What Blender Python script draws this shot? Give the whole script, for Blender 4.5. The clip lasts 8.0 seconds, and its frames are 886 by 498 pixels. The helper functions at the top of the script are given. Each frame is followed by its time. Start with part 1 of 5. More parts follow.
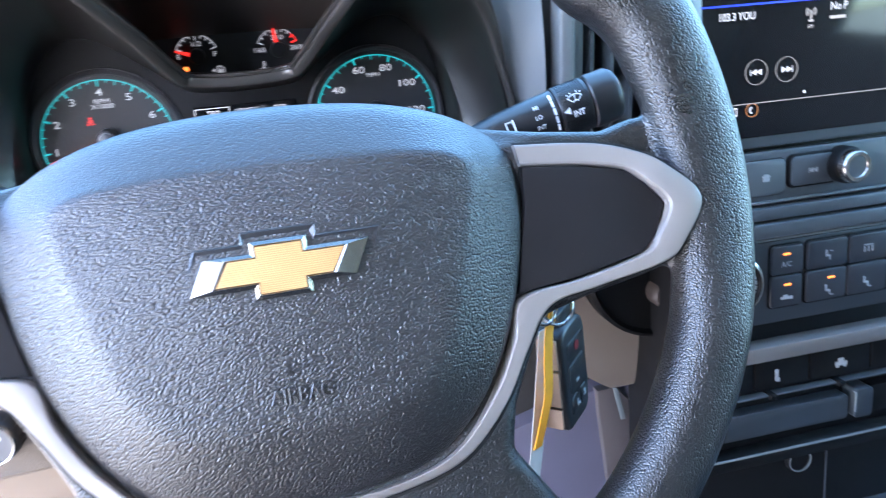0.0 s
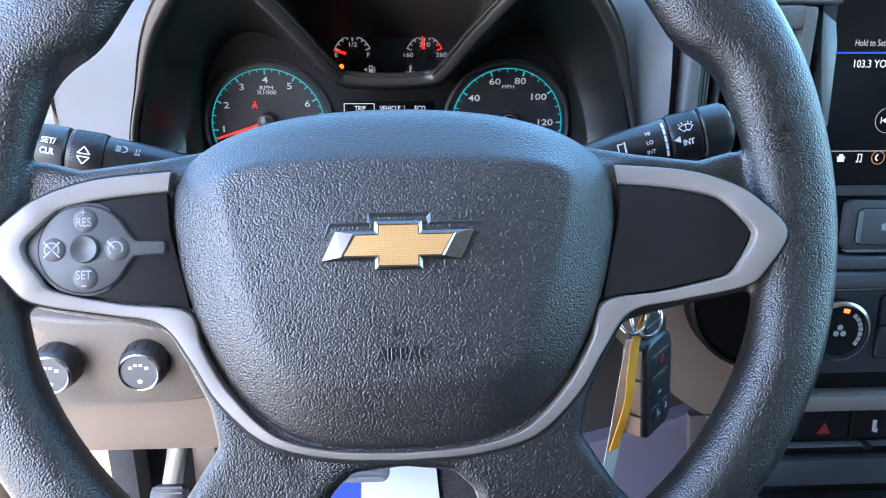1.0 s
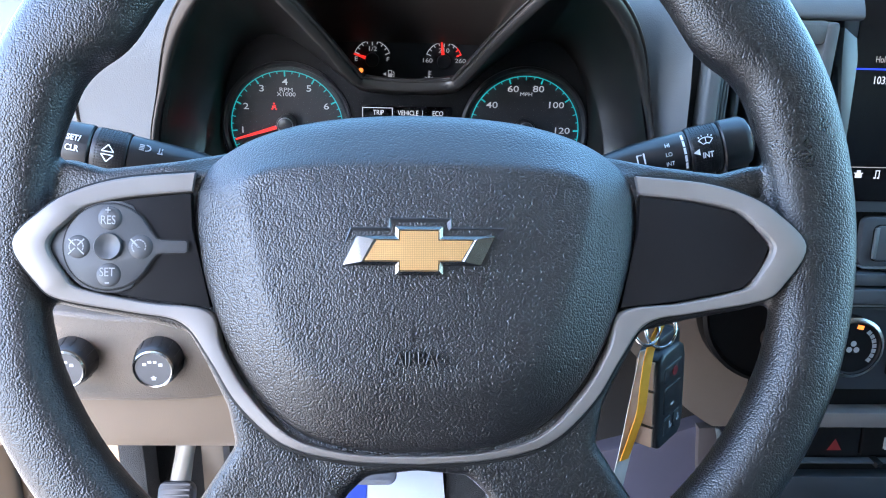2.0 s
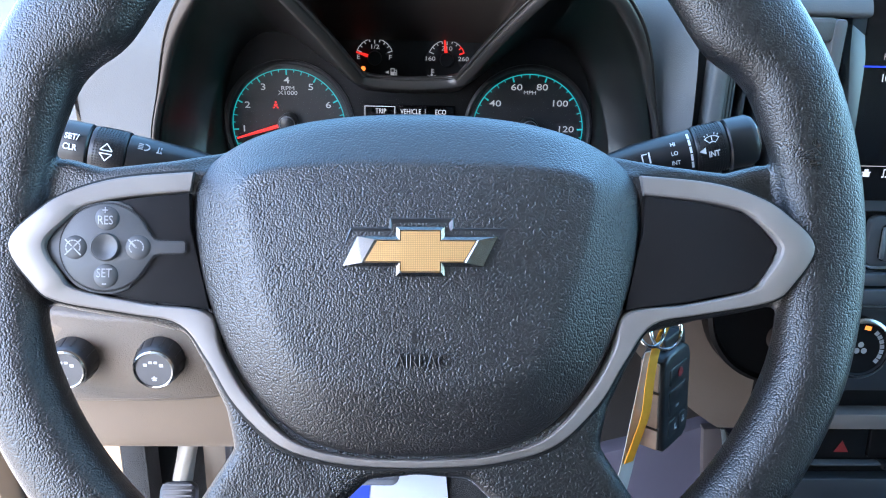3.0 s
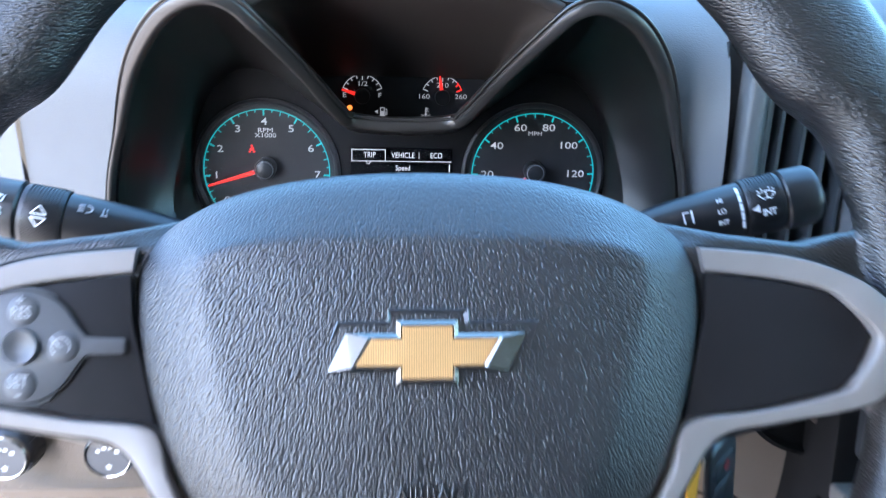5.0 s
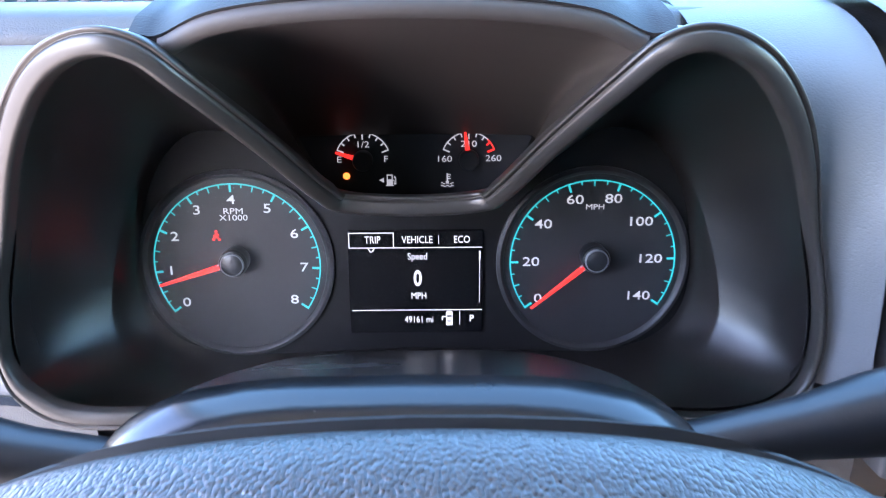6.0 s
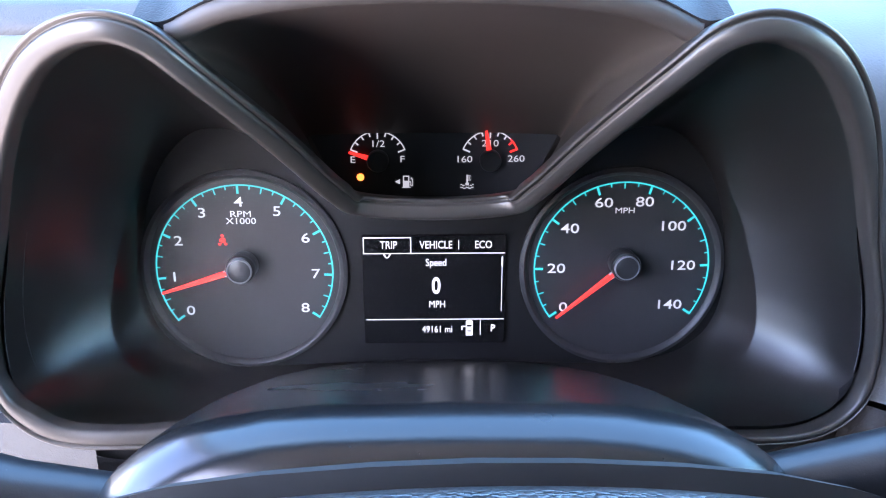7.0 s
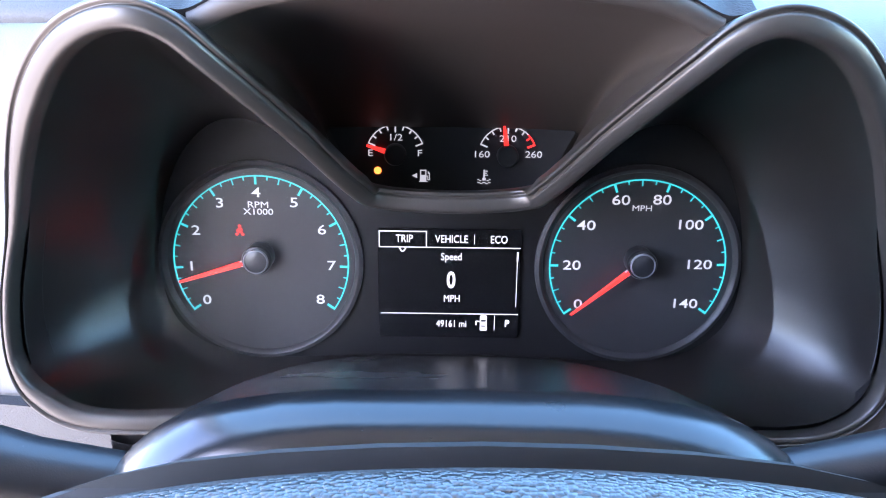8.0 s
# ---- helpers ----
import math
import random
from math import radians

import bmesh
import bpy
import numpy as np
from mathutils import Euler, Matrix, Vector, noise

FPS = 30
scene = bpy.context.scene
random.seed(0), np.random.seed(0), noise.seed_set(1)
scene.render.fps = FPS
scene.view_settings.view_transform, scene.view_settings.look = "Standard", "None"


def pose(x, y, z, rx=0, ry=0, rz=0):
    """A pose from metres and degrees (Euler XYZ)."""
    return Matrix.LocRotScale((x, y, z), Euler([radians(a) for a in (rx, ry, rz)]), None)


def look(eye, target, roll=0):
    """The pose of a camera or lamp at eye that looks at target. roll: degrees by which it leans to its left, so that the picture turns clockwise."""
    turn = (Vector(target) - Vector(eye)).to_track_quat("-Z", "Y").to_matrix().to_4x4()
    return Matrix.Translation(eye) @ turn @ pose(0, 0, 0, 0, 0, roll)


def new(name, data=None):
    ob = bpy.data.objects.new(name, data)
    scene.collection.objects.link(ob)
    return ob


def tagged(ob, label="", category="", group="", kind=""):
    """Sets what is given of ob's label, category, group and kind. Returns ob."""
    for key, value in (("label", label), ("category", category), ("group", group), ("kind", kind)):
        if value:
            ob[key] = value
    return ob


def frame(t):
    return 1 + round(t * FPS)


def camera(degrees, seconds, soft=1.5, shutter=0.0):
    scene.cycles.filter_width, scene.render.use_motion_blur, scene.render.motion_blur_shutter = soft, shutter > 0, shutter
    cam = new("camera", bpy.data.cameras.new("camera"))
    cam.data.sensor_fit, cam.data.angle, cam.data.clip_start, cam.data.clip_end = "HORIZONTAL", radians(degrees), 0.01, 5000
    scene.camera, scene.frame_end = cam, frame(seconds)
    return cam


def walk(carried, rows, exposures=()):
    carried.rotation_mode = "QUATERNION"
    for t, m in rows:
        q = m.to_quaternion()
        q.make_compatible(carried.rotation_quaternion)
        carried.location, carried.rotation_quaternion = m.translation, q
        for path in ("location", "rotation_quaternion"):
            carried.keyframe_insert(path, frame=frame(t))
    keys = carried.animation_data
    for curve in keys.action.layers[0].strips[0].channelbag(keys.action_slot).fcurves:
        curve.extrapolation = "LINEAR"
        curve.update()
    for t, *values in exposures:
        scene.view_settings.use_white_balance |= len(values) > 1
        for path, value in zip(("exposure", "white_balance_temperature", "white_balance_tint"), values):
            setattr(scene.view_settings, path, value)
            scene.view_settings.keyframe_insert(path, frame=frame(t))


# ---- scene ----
cam = camera(58.7, 8.0, 1.1, 0.4)
EXPOSURE, KELVIN = 4.04, 5850
PATH = [
    (0, (-0.0020, -0.3013, 0.7778), (0.4180, 1.5177, 0.0604), -3.45),
    (0.5, (0.0011, -0.3358, 0.7862), (0.1902, 1.5277, 0.0850), -1.22),
    (1, (0.0001, -0.3443, 0.7873), (0.1125, 1.5289, 0.0953), 0.48),
    (1.5, (-0.0050, -0.3472, 0.7890), (0.0959, 1.5301, 0.1066), 1.59),
    (3, (-0.0035, -0.3408, 0.7880), (0.0770, 1.5360, 0.1016), 1.67),
    (3.5, (-0.0048, -0.3401, 0.7870), (0.0794, 1.5361, 0.0993), 1.69),
    (4, (-0.0041, -0.3399, 0.7869), (0.0802, 1.5363, 0.0995), 1.68),
    (4.5, (-0.0057, -0.3338, 0.7837), (0.0762, 1.5446, 0.1018), 1.51),
    (5, (-0.0095, -0.2687, 0.7842), (0.1076, 1.6314, 0.1711), 1.57),
    (5.2, (-0.0063, -0.2195, 0.7882), (0.1056, 1.6821, 0.1786), 1.33),
    (6.3, (0.0054, -0.0954, 0.7878), (0.0074, 1.8267, 0.2353), -0.55),
    (6.5, (-0.0034, -0.0884, 0.7889), (0.0151, 1.8255, 0.2085), -0.31),
    (7, (-0.0073, -0.0870, 0.7825), (0.0193, 1.8339, 0.2260), -0.12),
    (7.5, (-0.0091, -0.0831, 0.7811), (0.0022, 1.8318, 0.2041), 0.15),
    (8, (-0.0072, -0.0881, 0.7799), (-0.0206, 1.8327, 0.2225), 0.68),
]
walk(cam, [(t, look(eye, target, roll)) for t, eye, target, roll in PATH], [(0, EXPOSURE + 0.62, KELVIN + 150, 17), (1.0, EXPOSURE + 0.1, KELVIN + 180, 15), (3.5, EXPOSURE, KELVIN + 200, 13),
      (4.7, EXPOSURE, KELVIN + 120, 13), (5.1, EXPOSURE + 0.25, KELVIN + 20, 13), (6.3, EXPOSURE + 0.76, KELVIN + 320, 24), (7, EXPOSURE + 0.94, KELVIN + 320, 24), (8, EXPOSURE + 0.97, KELVIN + 320, 24)])

# ---- world, sun, exposure ----
SUN_ELEVATION, SUN_AZIMUTH = 50.0, 200.0      # degrees; azimuth clockwise from straight ahead
world = bpy.data.worlds.new("world")
scene.world = world
world.use_nodes = True
_wn = world.node_tree.nodes
_sky = _wn.new("ShaderNodeTexSky")
_sky.sky_type = "NISHITA"
_sky.sun_disc = False
_sky.ozone_density = 2.5
_sky.dust_density = 1.3
_sky.sun_elevation = radians(SUN_ELEVATION)
_sky.sun_rotation = radians(SUN_AZIMUTH)
_wn["Background"].inputs["Strength"].default_value = 0.15
world.node_tree.links.new(_sky.outputs["Color"], _wn["Background"].inputs["Color"])
_sd = bpy.data.lights.new("sun", "SUN")
_sd.energy, _sd.angle, _sd.color = 3.0, radians(0.5), (1.0, 0.90, 0.76)
sun = new("sun", _sd)
_e, _a = radians(SUN_ELEVATION), radians(SUN_AZIMUTH)
_dirn = Vector((math.sin(_a) * math.cos(_e), math.cos(_a) * math.cos(_e), math.sin(_e)))
sun.matrix_world = look(_dirn * 5, (0, 0, 0))


# ---- materials ----
def material(name, base, rough=0.5, metal=0.0, grain=None, vary=(30.0, 0.15), spec=0.5, glow=None, speck=0.0, coat=0.0):
    """grain: (kind, cells per metre, strength, depth); vary: (scale, share) of slow colour and gloss change; speck: dust."""
    m = bpy.data.materials.new(name)
    m.use_nodes = True
    nt = m.node_tree
    bs = nt.nodes["Principled BSDF"]
    bs.inputs["Roughness"].default_value = rough
    bs.inputs["Metallic"].default_value = metal
    bs.inputs["Specular IOR Level"].default_value = spec
    bs.inputs["Coat Weight"].default_value = coat
    co = nt.nodes.new("ShaderNodeTexCoord")
    noisy = nt.nodes.new("ShaderNodeTexNoise")
    noisy.inputs["Scale"].default_value = vary[0]
    noisy.inputs["Detail"].default_value = 5
    nt.links.new(co.outputs["Object"], noisy.inputs["Vector"])
    ramp = nt.nodes.new("ShaderNodeMapRange")
    ramp.inputs["From Min"].default_value, ramp.inputs["From Max"].default_value = 0.3, 0.7
    ramp.inputs["To Min"].default_value, ramp.inputs["To Max"].default_value = 1 - vary[1], 1 + vary[1]
    nt.links.new(noisy.outputs["Fac"], ramp.inputs["Value"])
    mul = nt.nodes.new("ShaderNodeVectorMath")
    mul.operation = "SCALE"
    mul.inputs[0].default_value = base[:3]
    nt.links.new(ramp.outputs["Result"], mul.inputs["Scale"])
    colour = mul.outputs["Vector"]
    if speck:
        dots = nt.nodes.new("ShaderNodeTexVoronoi")
        dots.inputs["Scale"].default_value = 260.0
        nt.links.new(co.outputs["Object"], dots.inputs["Vector"])
        near = nt.nodes.new("ShaderNodeMapRange")
        near.inputs["From Min"].default_value, near.inputs["From Max"].default_value = 0.06, 0.03
        near.inputs["To Max"].default_value = speck
        nt.links.new(dots.outputs["Distance"], near.inputs["Value"])
        mix = nt.nodes.new("ShaderNodeMixRGB")
        mix.inputs["Color2"].default_value = (0.35, 0.33, 0.3, 1)
        nt.links.new(near.outputs["Result"], mix.inputs["Fac"])
        nt.links.new(colour, mix.inputs["Color1"])
        colour = mix.outputs["Color"]
    nt.links.new(colour, bs.inputs["Base Color"])
    rmul = nt.nodes.new("ShaderNodeMath")
    rmul.operation = "MULTIPLY"
    rmul.inputs[1].default_value = rough
    nt.links.new(ramp.outputs["Result"], rmul.inputs[0])
    nt.links.new(rmul.outputs["Value"], bs.inputs["Roughness"])
    if grain:
        kind, cells, strength, depth = grain
        bump = nt.nodes.new("ShaderNodeBump")
        bump.inputs["Strength"].default_value = strength
        bump.inputs["Distance"].default_value = depth
        if kind == "leather":
            warp = nt.nodes.new("ShaderNodeTexNoise")
            warp.inputs["Scale"].default_value = cells * 0.6
            warp.inputs["Detail"].default_value = 2
            nt.links.new(co.outputs["Object"], warp.inputs["Vector"])
            add = nt.nodes.new("ShaderNodeVectorMath")
            add.operation = "MULTIPLY_ADD"
            add.inputs[1].default_value = (0.28 / cells,) * 3
            nt.links.new(warp.outputs["Color"], add.inputs[0])
            nt.links.new(co.outputs["Object"], add.inputs[2])
            vor = nt.nodes.new("ShaderNodeTexVoronoi")
            vor.inputs["Scale"].default_value = cells
            nt.links.new(add.outputs["Vector"], vor.inputs["Vector"])
            dome = nt.nodes.new("ShaderNodeMath")
            dome.operation = "POWER"
            dome.inputs[1].default_value = 2.0
            nt.links.new(vor.outputs["Distance"], dome.inputs[0])
            round_h = nt.nodes.new("ShaderNodeMath")
            round_h.operation = "MULTIPLY"
            round_h.inputs[1].default_value = -1.9
            nt.links.new(dome.outputs["Value"], round_h.inputs[0])
            lumps = nt.nodes.new("ShaderNodeTexNoise")
            lumps.inputs["Scale"].default_value = cells * 0.7
            lumps.inputs["Detail"].default_value = 2
            nt.links.new(co.outputs["Object"], lumps.inputs["Vector"])
            both_h = nt.nodes.new("ShaderNodeMath")
            both_h.operation = "MULTIPLY_ADD"
            both_h.inputs[1].default_value = 0.2
            nt.links.new(lumps.outputs["Fac"], both_h.inputs[0])
            nt.links.new(round_h.outputs["Value"], both_h.inputs[2])
            nt.links.new(both_h.outputs["Value"], bump.inputs["Height"])
        elif kind == "weave":
            grid = nt.nodes.new("ShaderNodeTexVoronoi")
            grid.distance = "CHEBYCHEV"
            grid.inputs["Scale"].default_value = cells
            grid.inputs["Randomness"].default_value = 0.0
            nt.links.new(co.outputs["Object"], grid.inputs["Vector"])
            nt.links.new(grid.outputs["Distance"], bump.inputs["Height"])
            lines = nt.nodes.new("ShaderNodeMapRange")
            lines.inputs["From Min"].default_value, lines.inputs["From Max"].default_value = 0.34, 0.46
            lines.inputs["To Min"].default_value, lines.inputs["To Max"].default_value = 1.08, 0.62
            nt.links.new(grid.outputs["Distance"], lines.inputs["Value"])
            shade = nt.nodes.new("ShaderNodeVectorMath")
            shade.operation = "SCALE"
            nt.links.new(colour, shade.inputs[0])
            nt.links.new(lines.outputs["Result"], shade.inputs["Scale"])
            nt.links.new(shade.outputs["Vector"], bs.inputs["Base Color"])
        else:
            fine = nt.nodes.new("ShaderNodeTexNoise")
            fine.inputs["Scale"].default_value = cells
            fine.inputs["Detail"].default_value = 3
            nt.links.new(co.outputs["Object"], fine.inputs["Vector"])
            nt.links.new(fine.outputs["Fac"], bump.inputs["Height"])
        nt.links.new(bump.outputs["Normal"], bs.inputs["Normal"])
    if glow:
        bs.inputs["Emission Color"].default_value = (*glow[0], 1)
        bs.inputs["Emission Strength"].default_value = glow[1] * 0.32
    return m


LEATHER = material("black_grained_urethane", (0.010, 0.0096, 0.0096), 0.29, grain=("leather", 1150, 1.0, 0.00016), vary=(14, 0.10), spec=0.85, speck=0.06)
PADSKIN = material("black_grained_airbag_skin", (0.011, 0.0106, 0.0115), 0.31, grain=("leather", 1160, 1.0, 0.00017), vary=(12, 0.10), spec=1.0, speck=0.05)
SMOOTHSKIN = material("smooth_black_emboss", (0.019, 0.0185, 0.020), 0.32, spec=0.9, vary=(30, 0.05))
SILVER = material("satin_silver_paint", (0.275, 0.245, 0.225), 0.45, metal=0.30, grain=("noise", 2500, 0.06, 0.0003), vary=(40, 0.05))
BLANK = material("matte_black_plastic", (0.015, 0.014, 0.0145), 0.50, grain=("noise", 3000, 0.12, 0.0003), vary=(25, 0.15), spec=0.15, speck=0.06)
BUTTONS = material("dark_grey_button_rubber", (0.070, 0.070, 0.073), 0.45, grain=("noise", 3000, 0.08, 0.0003))
CHROME = material("bright_chrome", (0.36, 0.34, 0.315), 0.24, metal=1.0, vary=(90, 0.04))
GOLD = material("gold_emblem_weave", (0.72, 0.41, 0.16), 0.36, metal=0.3, grain=("weave", 1380, 0.5, 0.0003), vary=(60, 0.06))
GAP = material("black_gap", (0.006, 0.006, 0.006), 0.7)
WHITEPRINT = material("white_printing", (0.75, 0.75, 0.75), 0.5)
GREYPRINT = material("soft_grey_printing", (0.33, 0.33, 0.34), 0.5, vary=(200, 0.12))
SHROUD = material("dark_cluster_plastic", (0.012, 0.0105, 0.010), 0.30, spec=0.7, vary=(18, 0.05), speck=0.12)
POCKET = material("dark_pocket_plastic", (0.060, 0.049, 0.043), 0.55, vary=(18, 0.06), speck=0.08)
COVER = material("dark_column_plastic", (0.007, 0.0068, 0.0070), 0.25, vary=(18, 0.12), spec=0.5, speck=0.2)
BEZEL = material("satin_charcoal_bezel", (0.080, 0.072, 0.066), 0.34, metal=0.6, vary=(25, 0.03))
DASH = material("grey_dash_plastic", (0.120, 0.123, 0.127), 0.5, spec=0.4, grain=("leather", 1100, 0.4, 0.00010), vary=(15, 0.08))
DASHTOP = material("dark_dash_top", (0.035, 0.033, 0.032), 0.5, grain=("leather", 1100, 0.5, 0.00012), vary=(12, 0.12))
BROW = material("dark_brow_skin", (0.030, 0.027, 0.026), 0.6, grain=("leather", 1100, 0.5, 0.00012), vary=(12, 0.12), spec=0.15)
SIDETRIM = material("pinkish_grey_trim_plastic", (0.142, 0.113, 0.094), 0.5, grain=("leather", 1100, 0.4, 0.00012), vary=(10, 0.08))
MAUVE = material("brown_grey_console_edge", (0.075, 0.061, 0.060), 0.45, vary=(10, 0.08))
GREIGE = material("warm_grey_trim_plastic", (0.158, 0.119, 0.086), 0.5, grain=("leather", 1100, 0.4, 0.00012), vary=(10, 0.08))
KNOBPANEL = material("grey_grained_switch_panel", (0.102, 0.079, 0.059), 0.48, grain=("leather", 1000, 0.7, 0.0002), vary=(12, 0.1))
BLACKPL = material("black_plastic", (0.012, 0.012, 0.013), 0.38, grain=("noise", 2200, 0.1, 0.0003), speck=0.1)
GLOSSBLACK = material("gloss_black_screen", (0.006, 0.006, 0.007), 0.12, vary=(8, 0.3), spec=0.42, speck=0.03)
DIALFACE = material("dark_grey_dial_face", (0.033, 0.032, 0.034), 0.40, spec=0.3, grain=("noise", 3000, 0.04, 0.0002), vary=(20, 0.1), speck=0.15)
DIALMASK = material("charcoal_dial_surround", (0.012, 0.0115, 0.012), 0.45, spec=0.12, vary=(20, 0.1), speck=0.12)
# stack grey painted lighter, for the home key where light catches it
KEYLIT = material("lit_blue_grey_key", (0.070, 0.082, 0.090), 0.40, grain=("noise", 2500, 0.1, 0.0003), vary=(10, 0.1))
STACKGREY = material("blue_grey_stack_plastic", (0.052, 0.060, 0.068), 0.40, grain=("noise", 2500, 0.1, 0.0003), vary=(10, 0.1))
STACKBLACK = material("matte_black_stack_plastic", (0.0045, 0.0045, 0.005), 0.5, grain=("noise", 2200, 0.1, 0.0003), spec=0.14)
KEYMARK = material("pale_key_print", (0.30, 0.31, 0.32), 0.5, vary=(300, 0.15))
KEYGREY = material("dark_blue_grey_key", (0.020, 0.022, 0.027), 0.4, grain=("noise", 2500, 0.1, 0.0003), vary=(10, 0.1))
# stack grey painted darker for lower parts that get less light from above
SHADEDGREY = material("shaded_stack_plastic", (0.022, 0.0265, 0.032), 0.42, grain=("noise", 2500, 0.1, 0.0003), vary=(10, 0.1))
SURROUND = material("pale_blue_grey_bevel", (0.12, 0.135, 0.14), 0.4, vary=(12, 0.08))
STRIP = material("dull_silver_strip", (0.13, 0.122, 0.118), 0.45, metal=0.2, vary=(20, 0.06))
GLOSSHUB = material("dark_grey_cap", (0.020, 0.020, 0.023), 0.35, vary=(40, 0.1))
HUBRING = material("pale_cap_edge", (0.22, 0.22, 0.24), 0.35, vary=(40, 0.1))
TEAL = material("teal_dial_light", (0.02, 0.3, 0.3), 0.5, glow=((0.02, 0.50, 0.48), 0.15))
REDGLOW = material("red_needle_light", (0.6, 0.03, 0.02), 0.5, glow=((1.0, 0.03, 0.02), 0.21))
ORANGE = material("amber_lamp", (0.6, 0.2, 0.02), 0.5, glow=((1.0, 0.20, 0.03), 0.42))
AMBERDIM = material("dim_amber_line", (0.3, 0.12, 0.03), 0.5, glow=((0.8, 0.30, 0.10), 0.12))
NUMERAL = material("white_numeral_light", (0.42, 0.42, 0.43), 0.5, glow=((0.85, 0.86, 0.88), 0.07))
SCREENWHITE = material("screen_white", (0.1, 0.1, 0.1), 0.5, glow=((0.85, 0.88, 0.95), 0.20))
SCREENDIM = material("screen_grey", (0.05, 0.05, 0.05), 0.5, glow=((0.7, 0.66, 0.64), 0.14))
SCREENBLUE = material("screen_blue", (0.02, 0.03, 0.2), 0.5, glow=((0.02, 0.05, 0.9), 0.25))
YELLOW = material("yellow_vinyl_tag", (0.86, 0.38, 0.025), 0.5, vary=(60, 0.1))
CLEAR = material("cloudy_clear_plastic", (0.5, 0.5, 0.48), 0.25, vary=(60, 0.1))
TAN = material("tan_key_side", (0.25, 0.17, 0.12), 0.5, vary=(80, 0.15))
STEEL = material("steel", (0.55, 0.54, 0.52), 0.25, metal=1.0)
CARPET = material("dark_floor_carpet", (0.03, 0.029, 0.028), 0.95, grain=("noise", 900, 0.8, 0.002), vary=(20, 0.3))
# white paper; the bluish shade it lies in is mixed into the colour
PAPER = material("white_paper_in_blue_shade", (0.64, 0.66, 0.76), 0.7, vary=(10, 0.05))
INK = material("blue_ink", (0.02, 0.06, 0.42), 0.6)
CABTRIM = material("grey_fill_trim", (0.24, 0.225, 0.21), 0.7, vary=(5, 0.1))
LINER = material("pale_fill_lining", (0.52, 0.49, 0.46), 0.85, vary=(5, 0.05))
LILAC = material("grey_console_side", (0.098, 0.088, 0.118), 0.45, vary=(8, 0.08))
ASPHALT = material("pale_bounce_ground", (0.27, 0.255, 0.238), 0.9, grain=("noise", 60, 0.4, 0.01), vary=(0.7, 0.2))
PEDALMETAL = material("painted_pedal_arm", (0.34, 0.29, 0.23), 0.5, vary=(30, 0.1))


# ---- small builders ----
def link_mesh(name, bm, mat, smooth=True, angle=40):
    me = bpy.data.meshes.new(name)
    bmesh.ops.recalc_face_normals(bm, faces=bm.faces)
    bm.to_mesh(me)
    bm.free()
    me.materials.append(mat)
    if smooth:
        for p in me.polygons:
            p.use_smooth = True
        me.set_sharp_from_angle(angle=radians(angle))
    return me


def part(name, bm, mat, parent=None, label="", m=None, smooth=True, angle=40):
    ob = new(name, link_mesh(name, bm, mat, smooth, angle))
    if parent is not None:
        ob.parent = parent
    if m is not None:
        ob.matrix_basis = m
    if label:
        ob["label"] = label
    return ob


def thing(name, label, category, m=None, group="", kind=""):
    ob = new(name)
    ob.empty_display_size = 0.02
    if m is not None:
        ob.matrix_basis = m
    return tagged(ob, label, category, group, kind)


def curve(points, n=6, closed=True):
    """A smooth line through the points (any dimension), n steps a span."""
    p = [np.array(q, float) for q in points]
    k = len(p)
    out = []
    for i in range(k if closed else k - 1):
        if closed:
            a, b, c, d = p[(i - 1) % k], p[i], p[(i + 1) % k], p[(i + 2) % k]
        else:
            a, b, c, d = p[max(i - 1, 0)], p[i], p[i + 1], p[min(i + 2, k - 1)]
        for j in range(n):
            t = j / n
            out.append(0.5 * (2 * b + (c - a) * t + (2 * a - 5 * b + 4 * c - d) * t * t + (3 * b - a - 3 * c + d) * t ** 3))
    if not closed:
        out.append(p[-1])
    return out


def mirrored(half):
    """A closed outline from its right half, given from bottom middle to top middle."""
    return list(half) + [(-q[0], *q[1:]) for q in reversed(half[1:-1])]


def inset(outline, d):
    """A 2D outline drawn in by d."""
    p = [np.array(q[:2], float) for q in outline]
    k = len(p)
    area = sum(p[i][0] * p[(i + 1) % k][1] - p[(i + 1) % k][0] * p[i][1] for i in range(k))
    s = 1 if area > 0 else -1
    out = []
    for i in range(k):
        e1, e2 = p[i] - p[i - 1], p[(i + 1) % k] - p[i]
        e1, e2 = e1 / (np.linalg.norm(e1) + 1e-12), e2 / (np.linalg.norm(e2) + 1e-12)
        n1, n2 = np.array((-e1[1], e1[0])) * s, np.array((-e2[1], e2[0])) * s
        m = (n1 + n2) / max(1 + n1 @ n2, 0.35)
        out.append(p[i] + m * d)
    return out


def rings(bm, loops, cap_first=False, cap_last=False, closed=True):
    """Skin between loops of equal length."""
    vs = [[bm.verts.new(tuple(map(float, q))) for q in loop] for loop in loops]
    n = len(vs[0])
    for a, b in zip(vs, vs[1:]):
        for i in range(n if closed else n - 1):
            j = (i + 1) % n
            bm.faces.new((a[i], a[j], b[j], b[i]))
    if cap_first:
        bm.faces.new(list(reversed(vs[0])))
    if cap_last:
        bm.faces.new(vs[-1])
    return bm


